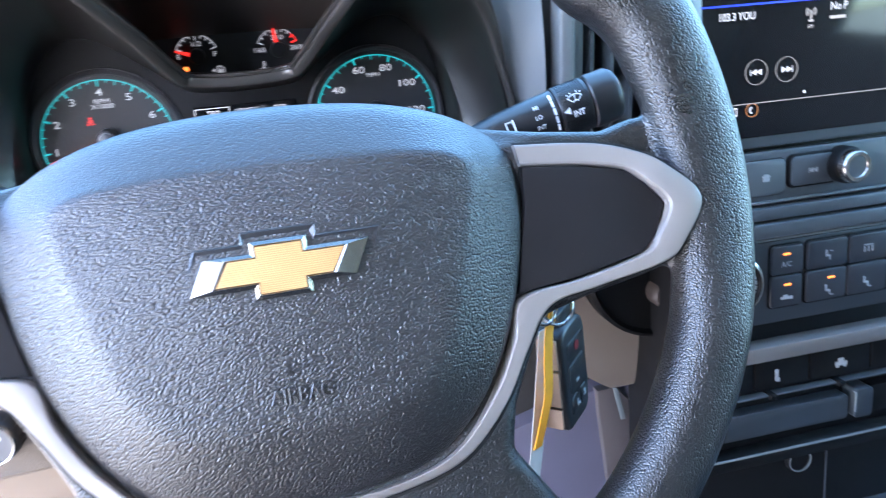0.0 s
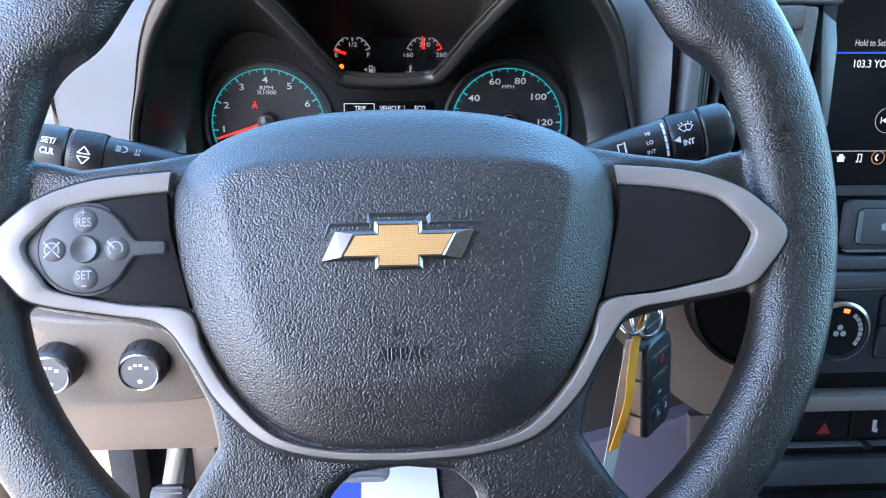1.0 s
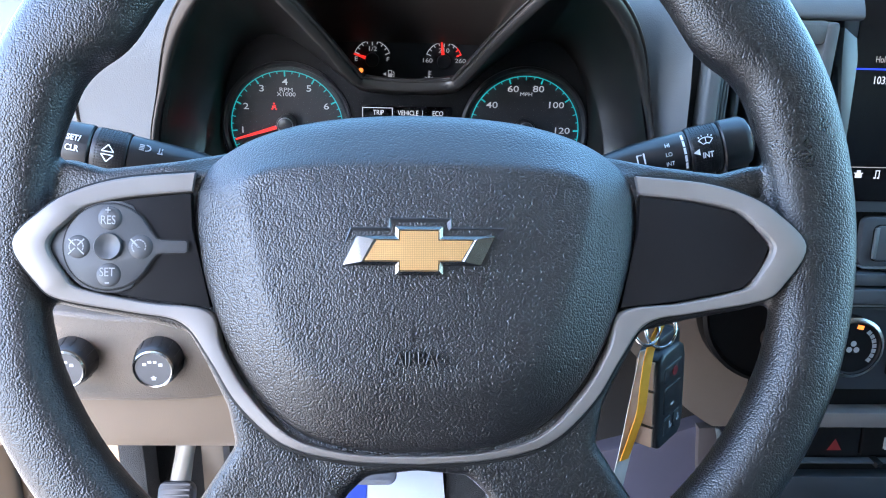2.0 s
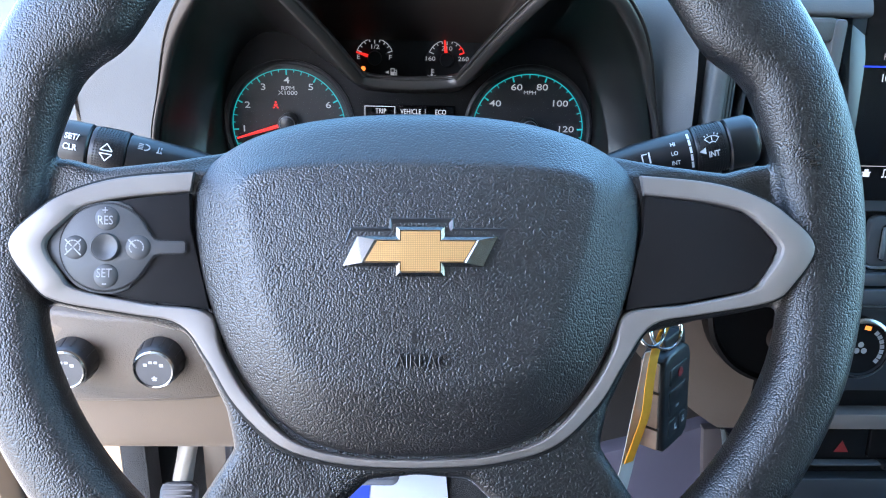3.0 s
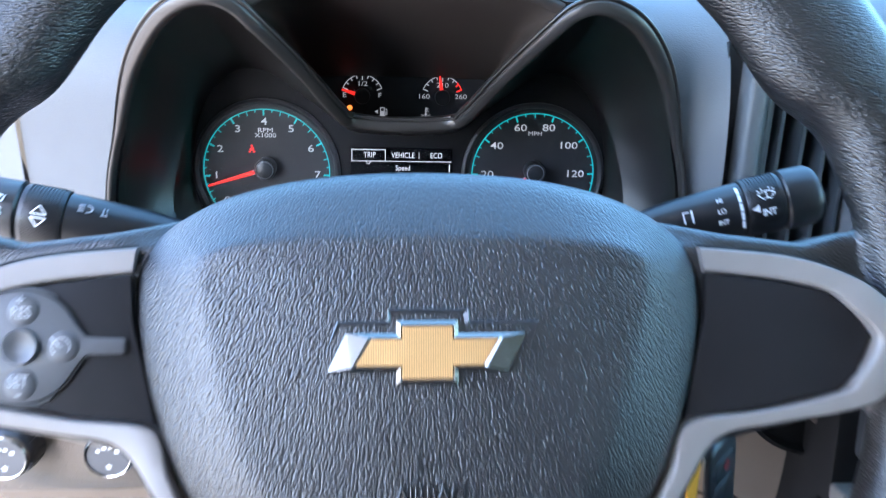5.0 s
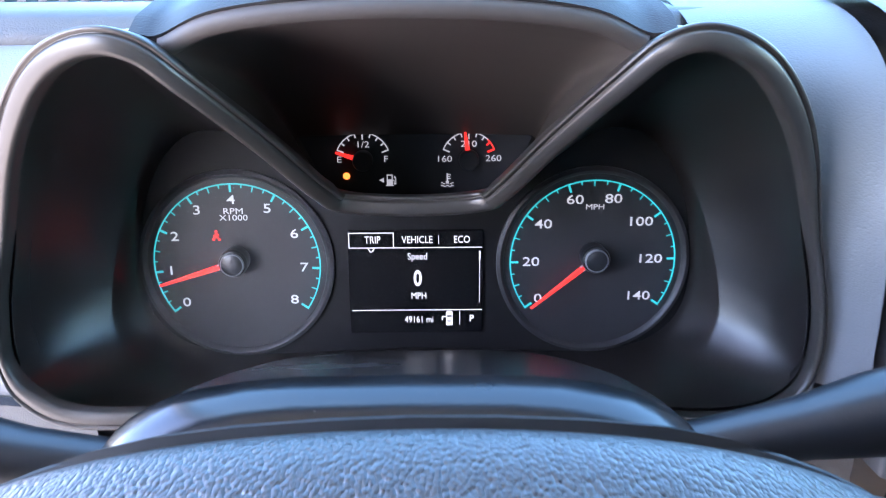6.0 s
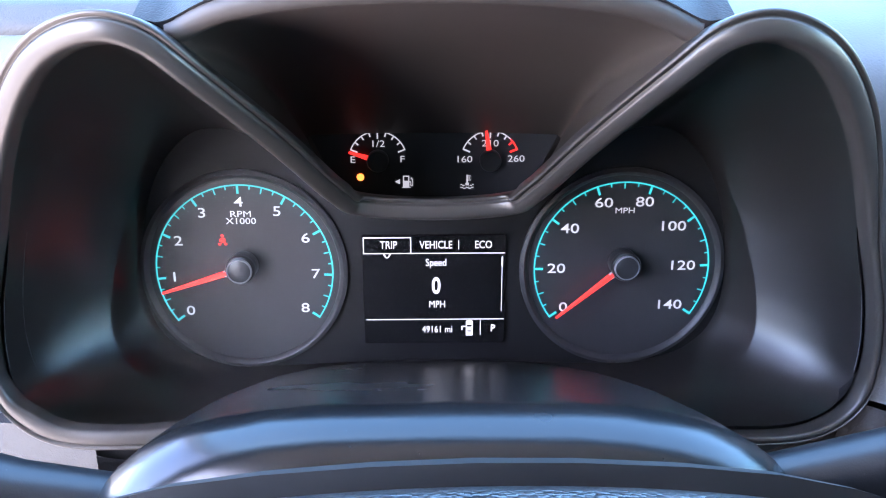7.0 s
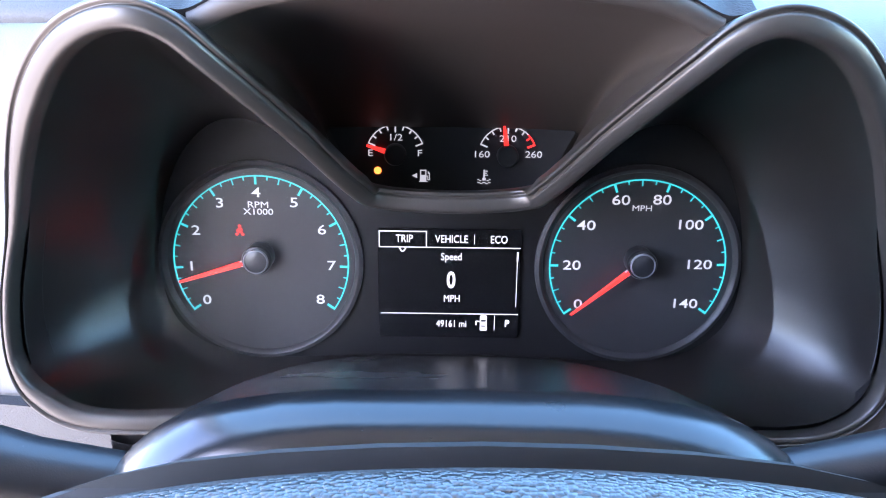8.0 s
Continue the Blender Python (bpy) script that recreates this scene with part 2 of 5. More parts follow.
def plate(outline, z0, z1, bevel=0.001, steps=2, bm=None, lift=None):
    """A slab with a rounded upper edge. lift(x, y): raises the top."""
    bm = bm or bmesh.new()
    lift = lift or (lambda x, y: 0.0)
    loops = [[(q[0], q[1], z0) for q in outline], [(q[0], q[1], z1 - bevel + lift(q[0], q[1])) for q in outline]]
    for i in range(1, steps + 1):
        a = math.pi / 2 * i / steps
        loops.append([(q[0], q[1], z1 - bevel + bevel * math.sin(a) + lift(q[0], q[1])) for q in inset(outline, bevel * (1 - math.cos(a)) + 1e-6)])
    return rings(bm, loops, True, True)


def box(x0, x1, y0, y1, z0, z1, bevel=0.0, bm=None):
    bm = bm or bmesh.new()
    made = bmesh.ops.create_cube(bm, size=1, matrix=Matrix.LocRotScale(((x0 + x1) / 2, (y0 + y1) / 2, (z0 + z1) / 2), None, (abs(x1 - x0), abs(y1 - y0), abs(z1 - z0))))
    if bevel:
        edges = list({e for v in made["verts"] for e in v.link_edges})
        bmesh.ops.bevel(bm, geom=edges, offset=bevel, segments=2, affect="EDGES", profile=0.6)
    return bm


def rounded(w, h, r, cx=0.0, cy=0.0, n=5):
    out = []
    for sx, sy, a0 in ((1, -1, -90), (1, 1, 0), (-1, 1, 90), (-1, -1, 180)):
        for i in range(n + 1):
            a = radians(a0 + 90 * i / n)
            out.append((cx + sx * (w / 2 - r) + r * math.cos(a), cy + sy * (h / 2 - r) + r * math.sin(a)))
    return out


def lathe(profile, n=40, bm=None, cap=True):
    """Turned about z; profile: (radius, z) from the bottom."""
    bm = bm or bmesh.new()
    return rings(bm, [[(r * math.cos(2 * math.pi * i / n), r * math.sin(2 * math.pi * i / n), z) for i in range(n)] for r, z in profile], cap, cap)


def tube(points, radius, n=10, bm=None, closed=False):
    """A round bar along points; radius: a number, or a function of the share of the way."""
    bm = bm or bmesh.new()
    p = [Vector(q) for q in points]
    loops = []
    up = Vector((0.13, 0.21, 0.97))
    for i, q in enumerate(p):
        d = (p[(i + 1) % len(p)] - p[i - 1]) if closed else (p[min(i + 1, len(p) - 1)] - p[max(i - 1, 0)])
        d.normalize()
        a = d.cross(up).normalized()
        b = d.cross(a).normalized()
        r = radius(i / max(len(p) - 1, 1)) if callable(radius) else radius
        loops.append([q + a * r * math.cos(2 * math.pi * k / n) + b * r * math.sin(2 * math.pi * k / n) for k in range(n)])
    if closed:
        loops.append(loops[0])
        rings(bm, loops)
        bmesh.ops.remove_doubles(bm, verts=bm.verts, dist=1e-6)
        return bm
    return rings(bm, loops, True, True)


def writing(name, words, size, mat, parent, m, stretch=1.0, thick=0.0002, align="CENTER", bold=0.0, bevel=0.0):
    """Raised lettering in the built-in font, as a mesh, centred on the pose m."""
    cu = bpy.data.curves.new(name, "FONT")
    cu.body, cu.size, cu.extrude, cu.align_x, cu.align_y = words, size, thick, align, "CENTER"
    cu.offset, cu.bevel_depth, cu.bevel_resolution = bold, bevel, 1
    cu.resolution_u = 3
    tmp = bpy.data.objects.new(name, cu)
    scene.collection.objects.link(tmp)
    bpy.context.view_layer.update()
    me = bpy.data.meshes.new_from_object(tmp.evaluated_get(bpy.context.evaluated_depsgraph_get()))
    bpy.data.objects.remove(tmp)
    me.transform(Matrix.Diagonal((stretch, 1, 1, 1)))
    glyphs = bmesh.new()
    glyphs.from_mesh(me)
    bmesh.ops.remove_doubles(glyphs, verts=glyphs.verts, dist=1e-7)
    for f in glyphs.faces:
        f.smooth = False
    glyphs.to_mesh(me)
    glyphs.free()
    me.materials.clear()
    me.materials.append(mat)
    ob = new(name, me)
    ob.parent = parent
    ob.matrix_basis = m
    return ob


def bars(rows, z0, z1, bm=None):
    """Flat raised marks: rows of (x0, x1, y0, y1)."""
    bm = bm or bmesh.new()
    for x0, x1, y0, y1 in rows:
        box(x0, x1, y0, y1, z0, z1, 0, bm)
    return bm


def facing(x, y, z, tilt=0.0):
    """A pose whose local x is right, y up and z towards the driver; tilt: degrees that its top leans away."""
    return pose(x, y, z, 90 - tilt)


# ---- the place: cab shell, floor, ground ----
def structure(name, bm, mat, label, category, smooth=False):
    ob = part(name, bm, mat, smooth=smooth)
    return tagged(ob, label, category, kind="structure")


# unseen ground, added; its paleness sets the bounce light through the doorway
_g = bmesh.new()
bmesh.ops.create_grid(_g, x_segments=2, y_segments=2, size=900)
for v in _g.verts:
    v.co.z = -0.55
structure("ground", _g, ASPHALT, "unseen pale ground bouncing sunlight into the cab", "ground")

_f = bmesh.new()
box(-0.47, 1.2, -1.3, 0.55, -0.05, 0.0, 0, _f)
structure("floor", _f, CARPET, "dark carpeted cab floor", "floor")
_w = bmesh.new()
box(-0.47, 1.2, 0.55, 0.62, -0.05, 0.74, 0, _w)
structure("wall_front", _w, CARPET, "dark bulkhead behind the pedals", "wall")
# unseen side wall; sill and opening sized for the light they let in
_w = bmesh.new()
box(1.15, 1.2, -1.3, 0.55, 0.0, 0.64, 0, _w)
box(1.15, 1.2, -1.3, -0.46, 0.64, 1.3, 0, _w)
structure("wall_right", _w, CABTRIM, "unseen grey passenger side wall, opening sized to limit light", "wall")
# unseen back wall without a window; its grey sets the pad's reflection
_w = bmesh.new()
box(-0.47, 1.2, -1.36, -1.3, -0.05, 1.33, 0, _w)
structure("wall_back", _w, CABTRIM, "unseen grey back wall, closed and toned for reflections", "wall")
# unseen side wall; its rear piece reaches forward to cut sheen on the dials
_w = bmesh.new()
box(-0.47, -0.43, 0.36, 0.55, -0.05, 0.74, 0, _w)
box(-0.47, -0.43, -1.3, -0.70, -0.05, 1.28, 0, _w)
box(-0.47, -0.40, -0.70, 0.36, -0.05, 0.02, 0, _w)
# added header, set low to keep sun off the knee panel
box(-0.47, -0.43, -0.70, 0.0, 1.165, 1.28, 0, _w)
structure("wall_left", _w, CABTRIM, "unseen cab side with open doorway, shaped to block sun and side light", "wall")
# unseen roof: edges placed to bound the sun patch, pale to fill reflections
_c = bmesh.new()
box(-0.472, 1.2, -1.36, 0.0, 1.28, 1.34, 0, _c)
structure("ceiling", _c, LINER, "unseen pale headliner, edges set to block sun", "ceiling")
for _x, _n in ((-0.46, "trim"), (1.17, "trim")):
    structure(_n, tube([(_x, 0.0, 1.30), (_x, 0.41, 1.10), (_x, 0.80, 0.82)], 0.035, 8), LINER, "light windshield pillar trim", "pillar", True)


GLASS = bpy.data.materials.new("green_tinted_glass")
GLASS.use_nodes = True
_gn = GLASS.node_tree
_gt, _gg, _gm = _gn.nodes.new("ShaderNodeBsdfTransparent"), _gn.nodes.new("ShaderNodeBsdfGlossy"), _gn.nodes.new("ShaderNodeMixShader")
_gt.inputs["Color"].default_value = (0.68, 0.94, 0.90, 1)
_gg.inputs["Roughness"].default_value = 0.02
_gm.inputs["Fac"].default_value = 0.05
_gn.links.new(_gt.outputs[0], _gm.inputs[1])
_gn.links.new(_gg.outputs[0], _gm.inputs[2])
_gn.links.new(_gm.outputs[0], _gn.nodes["Material Output"].inputs["Surface"])
_b = bmesh.new()
rings(_b, [[(x, 0.0, 1.31), (x, 0.41, 1.11), (x, 0.80, 0.81)] for x in (-0.44, 0.36, 1.16)], closed=False)
structure("windshield", _b, GLASS, "green-tinted windshield glass", "window", True)

_b = bmesh.new()
rings(_b, [[(1.175, y, 0.635), (1.165, y, 1.0), (1.15, y, 1.285)] for y in (-0.46, -0.1, 0.33, 0.60)], closed=False)
structure("window_1", _b, GLASS, "green-tinted passenger side window glass", "window", True)

# unseen seat, added; its dark cloth keeps fill off the lower pad
seat = thing("driver_seat", "unseen driver seat, dark brown to cut bounce light", "seat")
SEATCLOTH = material("dark_bounce_cutting_cloth", (0.12, 0.10, 0.085), 0.9, grain=("noise", 700, 0.4, 0.001), vary=(10, 0.1))
part("cushion", box(-0.26, 0.26, -0.95, -0.42, 0.20, 0.36, 0.05), SEATCLOTH, seat)
part("backrest", box(-0.25, 0.25, -1.12, -0.95, 0.32, 0.98, 0.05), SEATCLOTH, seat)
part("headrest", box(-0.135, 0.135, -1.13, -1.02, 1.0, 1.20, 0.04), SEATCLOTH, seat)
for _x in (-0.06, 0.06):
    part("headrest_post", tube([(_x, -1.075, 0.95), (_x, -1.075, 1.03)], 0.006, 8), STEEL, seat)


# ---- steering wheel ----
RAKE = 23.0
WHEEL = facing(0, -0.0244, 0.6729, RAKE) @ pose(0, 0, 0, 0, 0, 0.55)
wheel = thing("steering_wheel", "black grained steering wheel with satin silver spoke trim", "steering wheel", WHEEL)

RIM_R, RIM_C, RIM_N = 0.1930, 0.0085, 0.002


def rim_width(a):
    """Width of the grip, by degrees from the right, counted up; thicker at the thumb rests."""
    d = abs(((a + 180) % 360) - 180)
    d = d if a % 360 <= 180 else -d
    side = 180 - abs(d) if abs(d) > 90 else abs(d)
    up = d >= 0
    if up:
        return np.interp(side, (0, 14, 18, 22, 26, 29, 32.5, 37.5, 42, 50, 62, 90), (0.036, 0.0372, 0.0374, 0.0371, 0.0398, 0.0445, 0.0474, 0.0466, 0.0446, 0.0425, 0.0365, 0.0345))
    return np.interp(side, (0, 10, 20, 45, 90), (0.036, 0.0350, 0.0325, 0.0325, 0.033))


_loops = []
for i in range(160):
    a = 360 * i / 160
    w = rim_width(a)
    deep = np.interp(min(a % 180, 180 - a % 180), (0, 9, 20), (0.0105, 0.0115, 0.0150))
    c, s = math.cos(radians(a)), math.sin(radians(a))
    ring = []
    for k in range(20):
        b = 2 * math.pi * k / 20
        e = 0.86
        cb, sb = math.copysign(abs(math.cos(b)) ** e, math.cos(b)), math.copysign(abs(math.sin(b)) ** e, math.sin(b))
        r = RIM_R - w / 2 + w / 2 * cb
        ring.append((r * c, RIM_C + r * s, RIM_N + deep * sb))
    _loops.append(ring)
_loops.append(_loops[0])
_b = rings(bmesh.new(), _loops)
bmesh.ops.remove_doubles(_b, verts=_b.verts, dist=1e-6)
# side and lower spokes, moulded in one with the rim
_half = [(0.0, -0.0955), (0.021, -0.0975), (0.030, -0.106), (0.036, -0.125), (0.045, -0.165), (0.090, -0.160), (0.118, -0.132), (0.092, -0.108), (0.0765, -0.084),
         (0.0800, -0.068), (0.0880, -0.052), (0.0985, -0.0370), (0.119, -0.0318), (0.143, -0.0275), (0.158, -0.0240), (0.170, -0.010), (0.172, 0.012), (0.165, 0.034),
         (0.150, 0.0375), (0.1347, 0.0335), (0.1051, 0.0370), (0.0806, 0.0430), (0.05, 0.046), (0.0, 0.047)]
_out = mirrored(_half)
_lower = lambda x, y: -0.003 + (-0.010 if y > 0.03 else 0.0) * min(1, max(0, (0.105 - abs(x)) / 0.03)) + (0.006 if y < -0.05 else 0.0)
plate(_out, -0.030, 0.004, 0.0055, 4, _b, _lower)
grip = part("rim", _b, LEATHER, wheel, "black leather-grain moulded rim and spokes")
_m = grip.modifiers.new("weld", "REMESH")
_m.mode, _m.voxel_size, _m.use_smooth_shade = "VOXEL", 0.0016, True
_m = grip.modifiers.new("soften", "SMOOTH")
_m.factor, _m.iterations = 0.5, 9

# silver trim: outer edge, inner edge, height of the face
TRIM = [((0.0950, 0.0312), (0.0962, 0.0226), 0.0042), ((0.1244, 0.0280), (0.1195, 0.0200), 0.0070), ((0.1430, 0.0220), (0.1365, 0.0160), 0.0100),
        ((0.1545, 0.0140), (0.1443, 0.0095), 0.0128), ((0.1656, 0.0002), (0.1516, -0.0004), 0.0142), ((0.1562, -0.0158), (0.1452, -0.0125), 0.0132),
        ((0.1468, -0.0230), (0.1390, -0.0184), 0.0112), ((0.1190, -0.0282), (0.1130, -0.0242), 0.0086), ((0.0985, -0.0326), (0.0875, -0.0280), 0.0082),
        ((0.0862, -0.0479), (0.0810, -0.0440), 0.0090), ((0.0745, -0.0664), (0.0705, -0.0615), 0.0096), ((0.0560, -0.0832), (0.0524, -0.0794), 0.0100),
        ((0.0300, -0.0903), (0.0290, -0.0865), 0.0100), ((0.0, -0.0920), (0.0, -0.0881), 0.0100)]
_right = curve([(*o, *i, n) for o, i, n in TRIM], 6, False)
_all = _right + [np.array((-q[0], q[1], -q[2], q[3], q[4])) for q in reversed(_right[:-1])]
_lines = []
for q in _all:
    o, i, n = np.array(q[:2]), np.array(q[2:4]), q[4]
    ring = []
    for s, h in ((0.0, -0.010), (0.0, -0.0013), (0.04, -0.0004), (0.12, 0.0), (0.5, 0.0002), (0.86, 0.0), (0.95, -0.0004), (1.0, -0.0016), (1.0, -0.010)):
        w = o + (i - o) * s
        ring.append((w[0], w[1], n + h - (1 - s) * float(np.interp(o[1], (-0.088, -0.055), (0.0026, 0.0)))))
    _lines.append(ring)
part("silver_trim", rings(bmesh.new(), _lines, True, True), SILVER, wheel, "satin silver spoke trim running under the pad", angle=22)

_gap = [[((o := np.array(q[:2])) + (w := (o - np.array(q[2:4])) / np.linalg.norm(o - np.array(q[2:4]))) * k)[0], (o + w * k)[1], q[4] + h] for q in _all for k, h in ((-0.0004, -0.0016), (0.0012, -0.0026))]
_gap = [[_gap[2 * i], _gap[2 * i + 1]] for i in range(len(_all))]
part("trim_gap", rings(bmesh.new(), _gap, closed=False), GAP, wheel, "thin dark joint along the trim")

# spoke plates
_plate = [(0.0872, -0.0262), (0.1130, -0.0232), (0.1395, -0.0178), (0.1458, -0.0120), (0.1512, 0.0), (0.1448, 0.0090), (0.1365, 0.0155), (0.1195, 0.0193), (0.0962, 0.0220), (0.0953, 0.0070), (0.0912, -0.0093)]
_rise = lambda x, y: float(np.interp(abs(x), (0.10, 0.152), (0.0, 0.0040)))
part("spoke_plate", plate(_plate, -0.004, 0.0052, 0.0006, lift=_rise), BLANK, wheel, "plain matte black blanking plate")
part("spoke_plate", plate([(-x, y) for x, y in reversed(_plate)], -0.004, 0.0052, 0.0006, lift=_rise), BLANK, wheel, "matte black cruise control plate")

# airbag pad: cage of loops from the seam to the middle, rounded by subdivision
_seam = mirrored([(0.0, -0.0877, 0.0075), (0.030, -0.0863, 0.0075), (0.0515, -0.0795, 0.0070), (0.0695, -0.0615, 0.0068), (0.0795, -0.044, 0.0062), (0.0872, -0.0272, 0.0040), (0.0955, -0.002, -0.0015),
                  (0.0994, 0.018, -0.0070), (0.0994, 0.0300, -0.0110), (0.0910, 0.0368, -0.0118), (0.0790, 0.0453, -0.0118), (0.050, 0.0538, -0.0110), (0.0, 0.0567, -0.0105)])
_edge = mirrored([(0.0, -0.0861, 0.0118), (0.029, -0.0848, 0.0118), (0.0500, -0.0781, 0.0115), (0.0676, -0.0604, 0.0113), (0.0774, -0.0433, 0.0108), (0.0850, -0.0268, 0.0092), (0.0930, -0.0018, 0.0060),
                  (0.0968, 0.0180, 0.0022), (0.0966, 0.0290, -0.0010), (0.0890, 0.0366, -0.0020), (0.0775, 0.0467, -0.0015), (0.0490, 0.0577, 0.0003), (0.0, 0.0614, 0.0008)])
_face = mirrored([(0.0, -0.0580, 0.0226), (0.0240, -0.0576, 0.0226), (0.0420, -0.0550, 0.0224), (0.0525, -0.0440, 0.0224), (0.0578, -0.0310, 0.0224), (0.0625, -0.0170, 0.0220), (0.0680, 0.0020, 0.0208),
                  (0.0715, 0.0165, 0.0198), (0.0722, 0.0240, 0.0188), (0.0675, 0.0285, 0.0190), (0.0580, 0.0310, 0.0192), (0.0370, 0.0326, 0.0196), (0.0, 0.0332, 0.0196)])
_mid = [tuple((np.array(p) + np.array(q)) / 2 + np.array((0, 0, 0.0009))) for p, q in zip(_edge, _face)]
_near = [tuple(np.array(p) * 0.14 + np.array(q) * 0.86 + np.array((0, 0, 0.0004))) for p, q in zip(_edge, _face)]
_past = [(x * 0.92, y * 0.92 - 0.0005, n + 0.0005) for x, y, n in _face]
_in = [(x * 0.62, y * 0.60 - 0.004, 0.0236 + (n - 0.0224) * 0.45) for x, y, n in _face]
_in2 = [(x * 0.25, y * 0.25 - 0.009, 0.0246 + (n - 0.0224) * 0.15) for x, y, n in _face]
_back = [(x * 0.985, y * 0.985, n - 0.012) for x, y, n in _seam]
_b = rings(bmesh.new(), [_back, _seam, _edge, _mid, _near, _face, _past, _in, _in2], False, True)
pad = part("airbag_pad", _b, PADSKIN, wheel, "black leather-grain airbag cover")
_m = pad.modifiers.new("round", "SUBSURF")
_m.levels = _m.render_levels = 3
_m = pad.modifiers.new("soften", "SMOOTH")
_m.factor, _m.iterations = 0.5, 4
# dark gap round the pad
part("pad_gap", plate(curve([(x * 1.010, y * 1.004) for x, y, n in _seam], 3), -0.032, -0.004, 0.0005, 1, lift=lambda x, y: np.interp(y, (-0.03, 0.034, 0.06), (0.0065, -0.0135, -0.034)) - 0.002), GAP, wheel)


# emblem: plain cross-tie shape
def tie(k, ends=0.0):
    """Outline of the emblem, grown by k; ends: how much shorter its slanted arms are."""
    w, w2, h, c, ch = 0.0308 + k * 1.5 - ends, 0.0250 + k * 1.1 - ends * 0.95, 0.0060 + k, 0.0097 + k, 0.0099 + k
    pts = [(-w, -h), (-c, -h), (-c, -ch), (c, -ch), (c, -h), (w2, -h), (w, h), (c, h), (c, ch), (-c, ch), (-c, h), (-w2, h)]
    return [(x + 0.0001, y - 0.0030) for x, y in pts]


def widened(outline, dx, dy):
    return [(x + (dx if x > 0.0001 else 0.0), y + (dy if y > -0.0030 else 0.0)) for x, y in outline]


# dished seat of the emblem, wider on its upper right
_skin = lambda x, y: 0.0240 - 0.0006 * (x / 0.03) ** 2 - 0.0022 * (max(0.0, y) / 0.02) ** 2 - 0.0004 * (min(0.0, y + 0.004) / 0.03) ** 2
_rim_out, _rim_in = widened(tie(0.0026), 0.0010, 0.0010), widened(tie(0.0022), 0.0010, 0.0010)
_dish = [[(*q, 0.0150) for q in _rim_out], [(*q, _skin(*q) - 0.0002) for q in _rim_out], [(*q, _skin(*q) + 0.0002) for q in _rim_in], [(*q, 0.0228) for q in tie(0.0006)]]
part("emblem_recess", rings(bmesh.new(), _dish, True, True), SMOOTHSKIN, pad, "smooth black seat round the emblem", smooth=False)
_b = rings(bmesh.new(), [[(*q, 0.021) for q in tie(0)], [(*q, 0.0258) for q in tie(0)], [(*q, 0.0262) for q in tie(-0.0002, 0.0001)], [(*q, 0.0276) for q in tie(-0.0015, 0.0056)], [(*q, 0.0271) for q in tie(-0.0019, 0.0060)]], True, True)
part("emblem", _b, CHROME, pad, "chrome-edged gold cross-tie emblem", smooth=False)
part("emblem_face", plate(tie(-0.0020, 0.0061), 0.0262, 0.02745, 0.0001, 1), GOLD, pad, "gold finely woven emblem face", smooth=False)
writing("pad_lettering", "AIRBAG", 0.0072, SMOOTHSKIN, pad, pose(0.0008, -0.0462, 0.0238), 0.84, 0.0006, bold=-0.0002, bevel=0.0003)
_b = bars([(-0.0031, -0.0025, -0.0392, -0.0340)], 0.0228, 0.0244)
rings(_b, [[(0.0004 + 0.0031 * math.cos(a) * k, -0.0364 - 0.0019 * abs(math.sin(a)) ** 0.7 * k * (0.15 if math.sin(a) < 0 else 1), z) for a in np.linspace(0, 2 * math.pi, 29)[:-1]] for k, z in ((1.0, 0.0228), (1.0, 0.0244), (0.78, 0.0244), (0.78, 0.0230))])
part("horn_mark", _b, SMOOTHSKIN, pad, "raised horn mark", smooth=False)

# cruise control pad
CX, CY = -0.1284, -0.0010
_ring = [(CX + 0.0178 * math.cos(radians(a)), CY + 0.0178 * math.sin(radians(a))) for a in range(26, 336, 5)]
_key = _ring + [(-0.1108, -0.0063), (-0.1092, -0.0042), (-0.1072, -0.0036), (-0.0978, -0.0034), (-0.0968, -0.0026), (-0.0968, 0.0008), (-0.0978, 0.0016), (-0.1072, 0.0018), (-0.1092, 0.0024), (-0.1108, 0.0045)]
_wedge = curve([(-0.1518, -0.0012), (-0.1462, 0.0085), (-0.1395, 0.0150), (-0.1290, 0.0180), (-0.1215, 0.0170), (-0.1180, 0.0120), (-0.1180, -0.0140), (-0.1215, -0.0190), (-0.1290, -0.0202), (-0.1385, -0.0178), (-0.1462, -0.0105)], 4)
part("control_surround", plate(_wedge, 0.003, 0.0062, 0.0006, lift=_rise), BUTTONS, wheel, "dark grey wedge beside the control pad")
_dome = lambda x, y: _rise(x, y) + 0.0006 * max(0.0, 1 - ((x - CX) ** 2 + (y - CY) ** 2) / 0.0178 ** 2)
control = part("control_pad", plate(_key, 0.003, 0.0070, 0.0006, lift=_dome), BUTTONS, wheel, "dark grey round cruise control pad")
part("pad_joint", rings(bmesh.new(), [[(q[0], q[1], 0.00630 + _rise(*q)) for q in inset(_key, -0.0006)], [(q[0], q[1], 0.0064 + _rise(*q)) for q in inset(_key, 0.0001)]], False, False), GAP, control, "thin dark joint round the pad")
part("control_knob", lathe([(0.0060, 0.0045), (0.0058, 0.0074), (0.0053, 0.0081), (0.0044, 0.0079), (0.0030, 0.0071), (0.0012, 0.0068)], 36), BUTTONS, control, "dished round middle knob", pose(CX, CY, 0.0026))
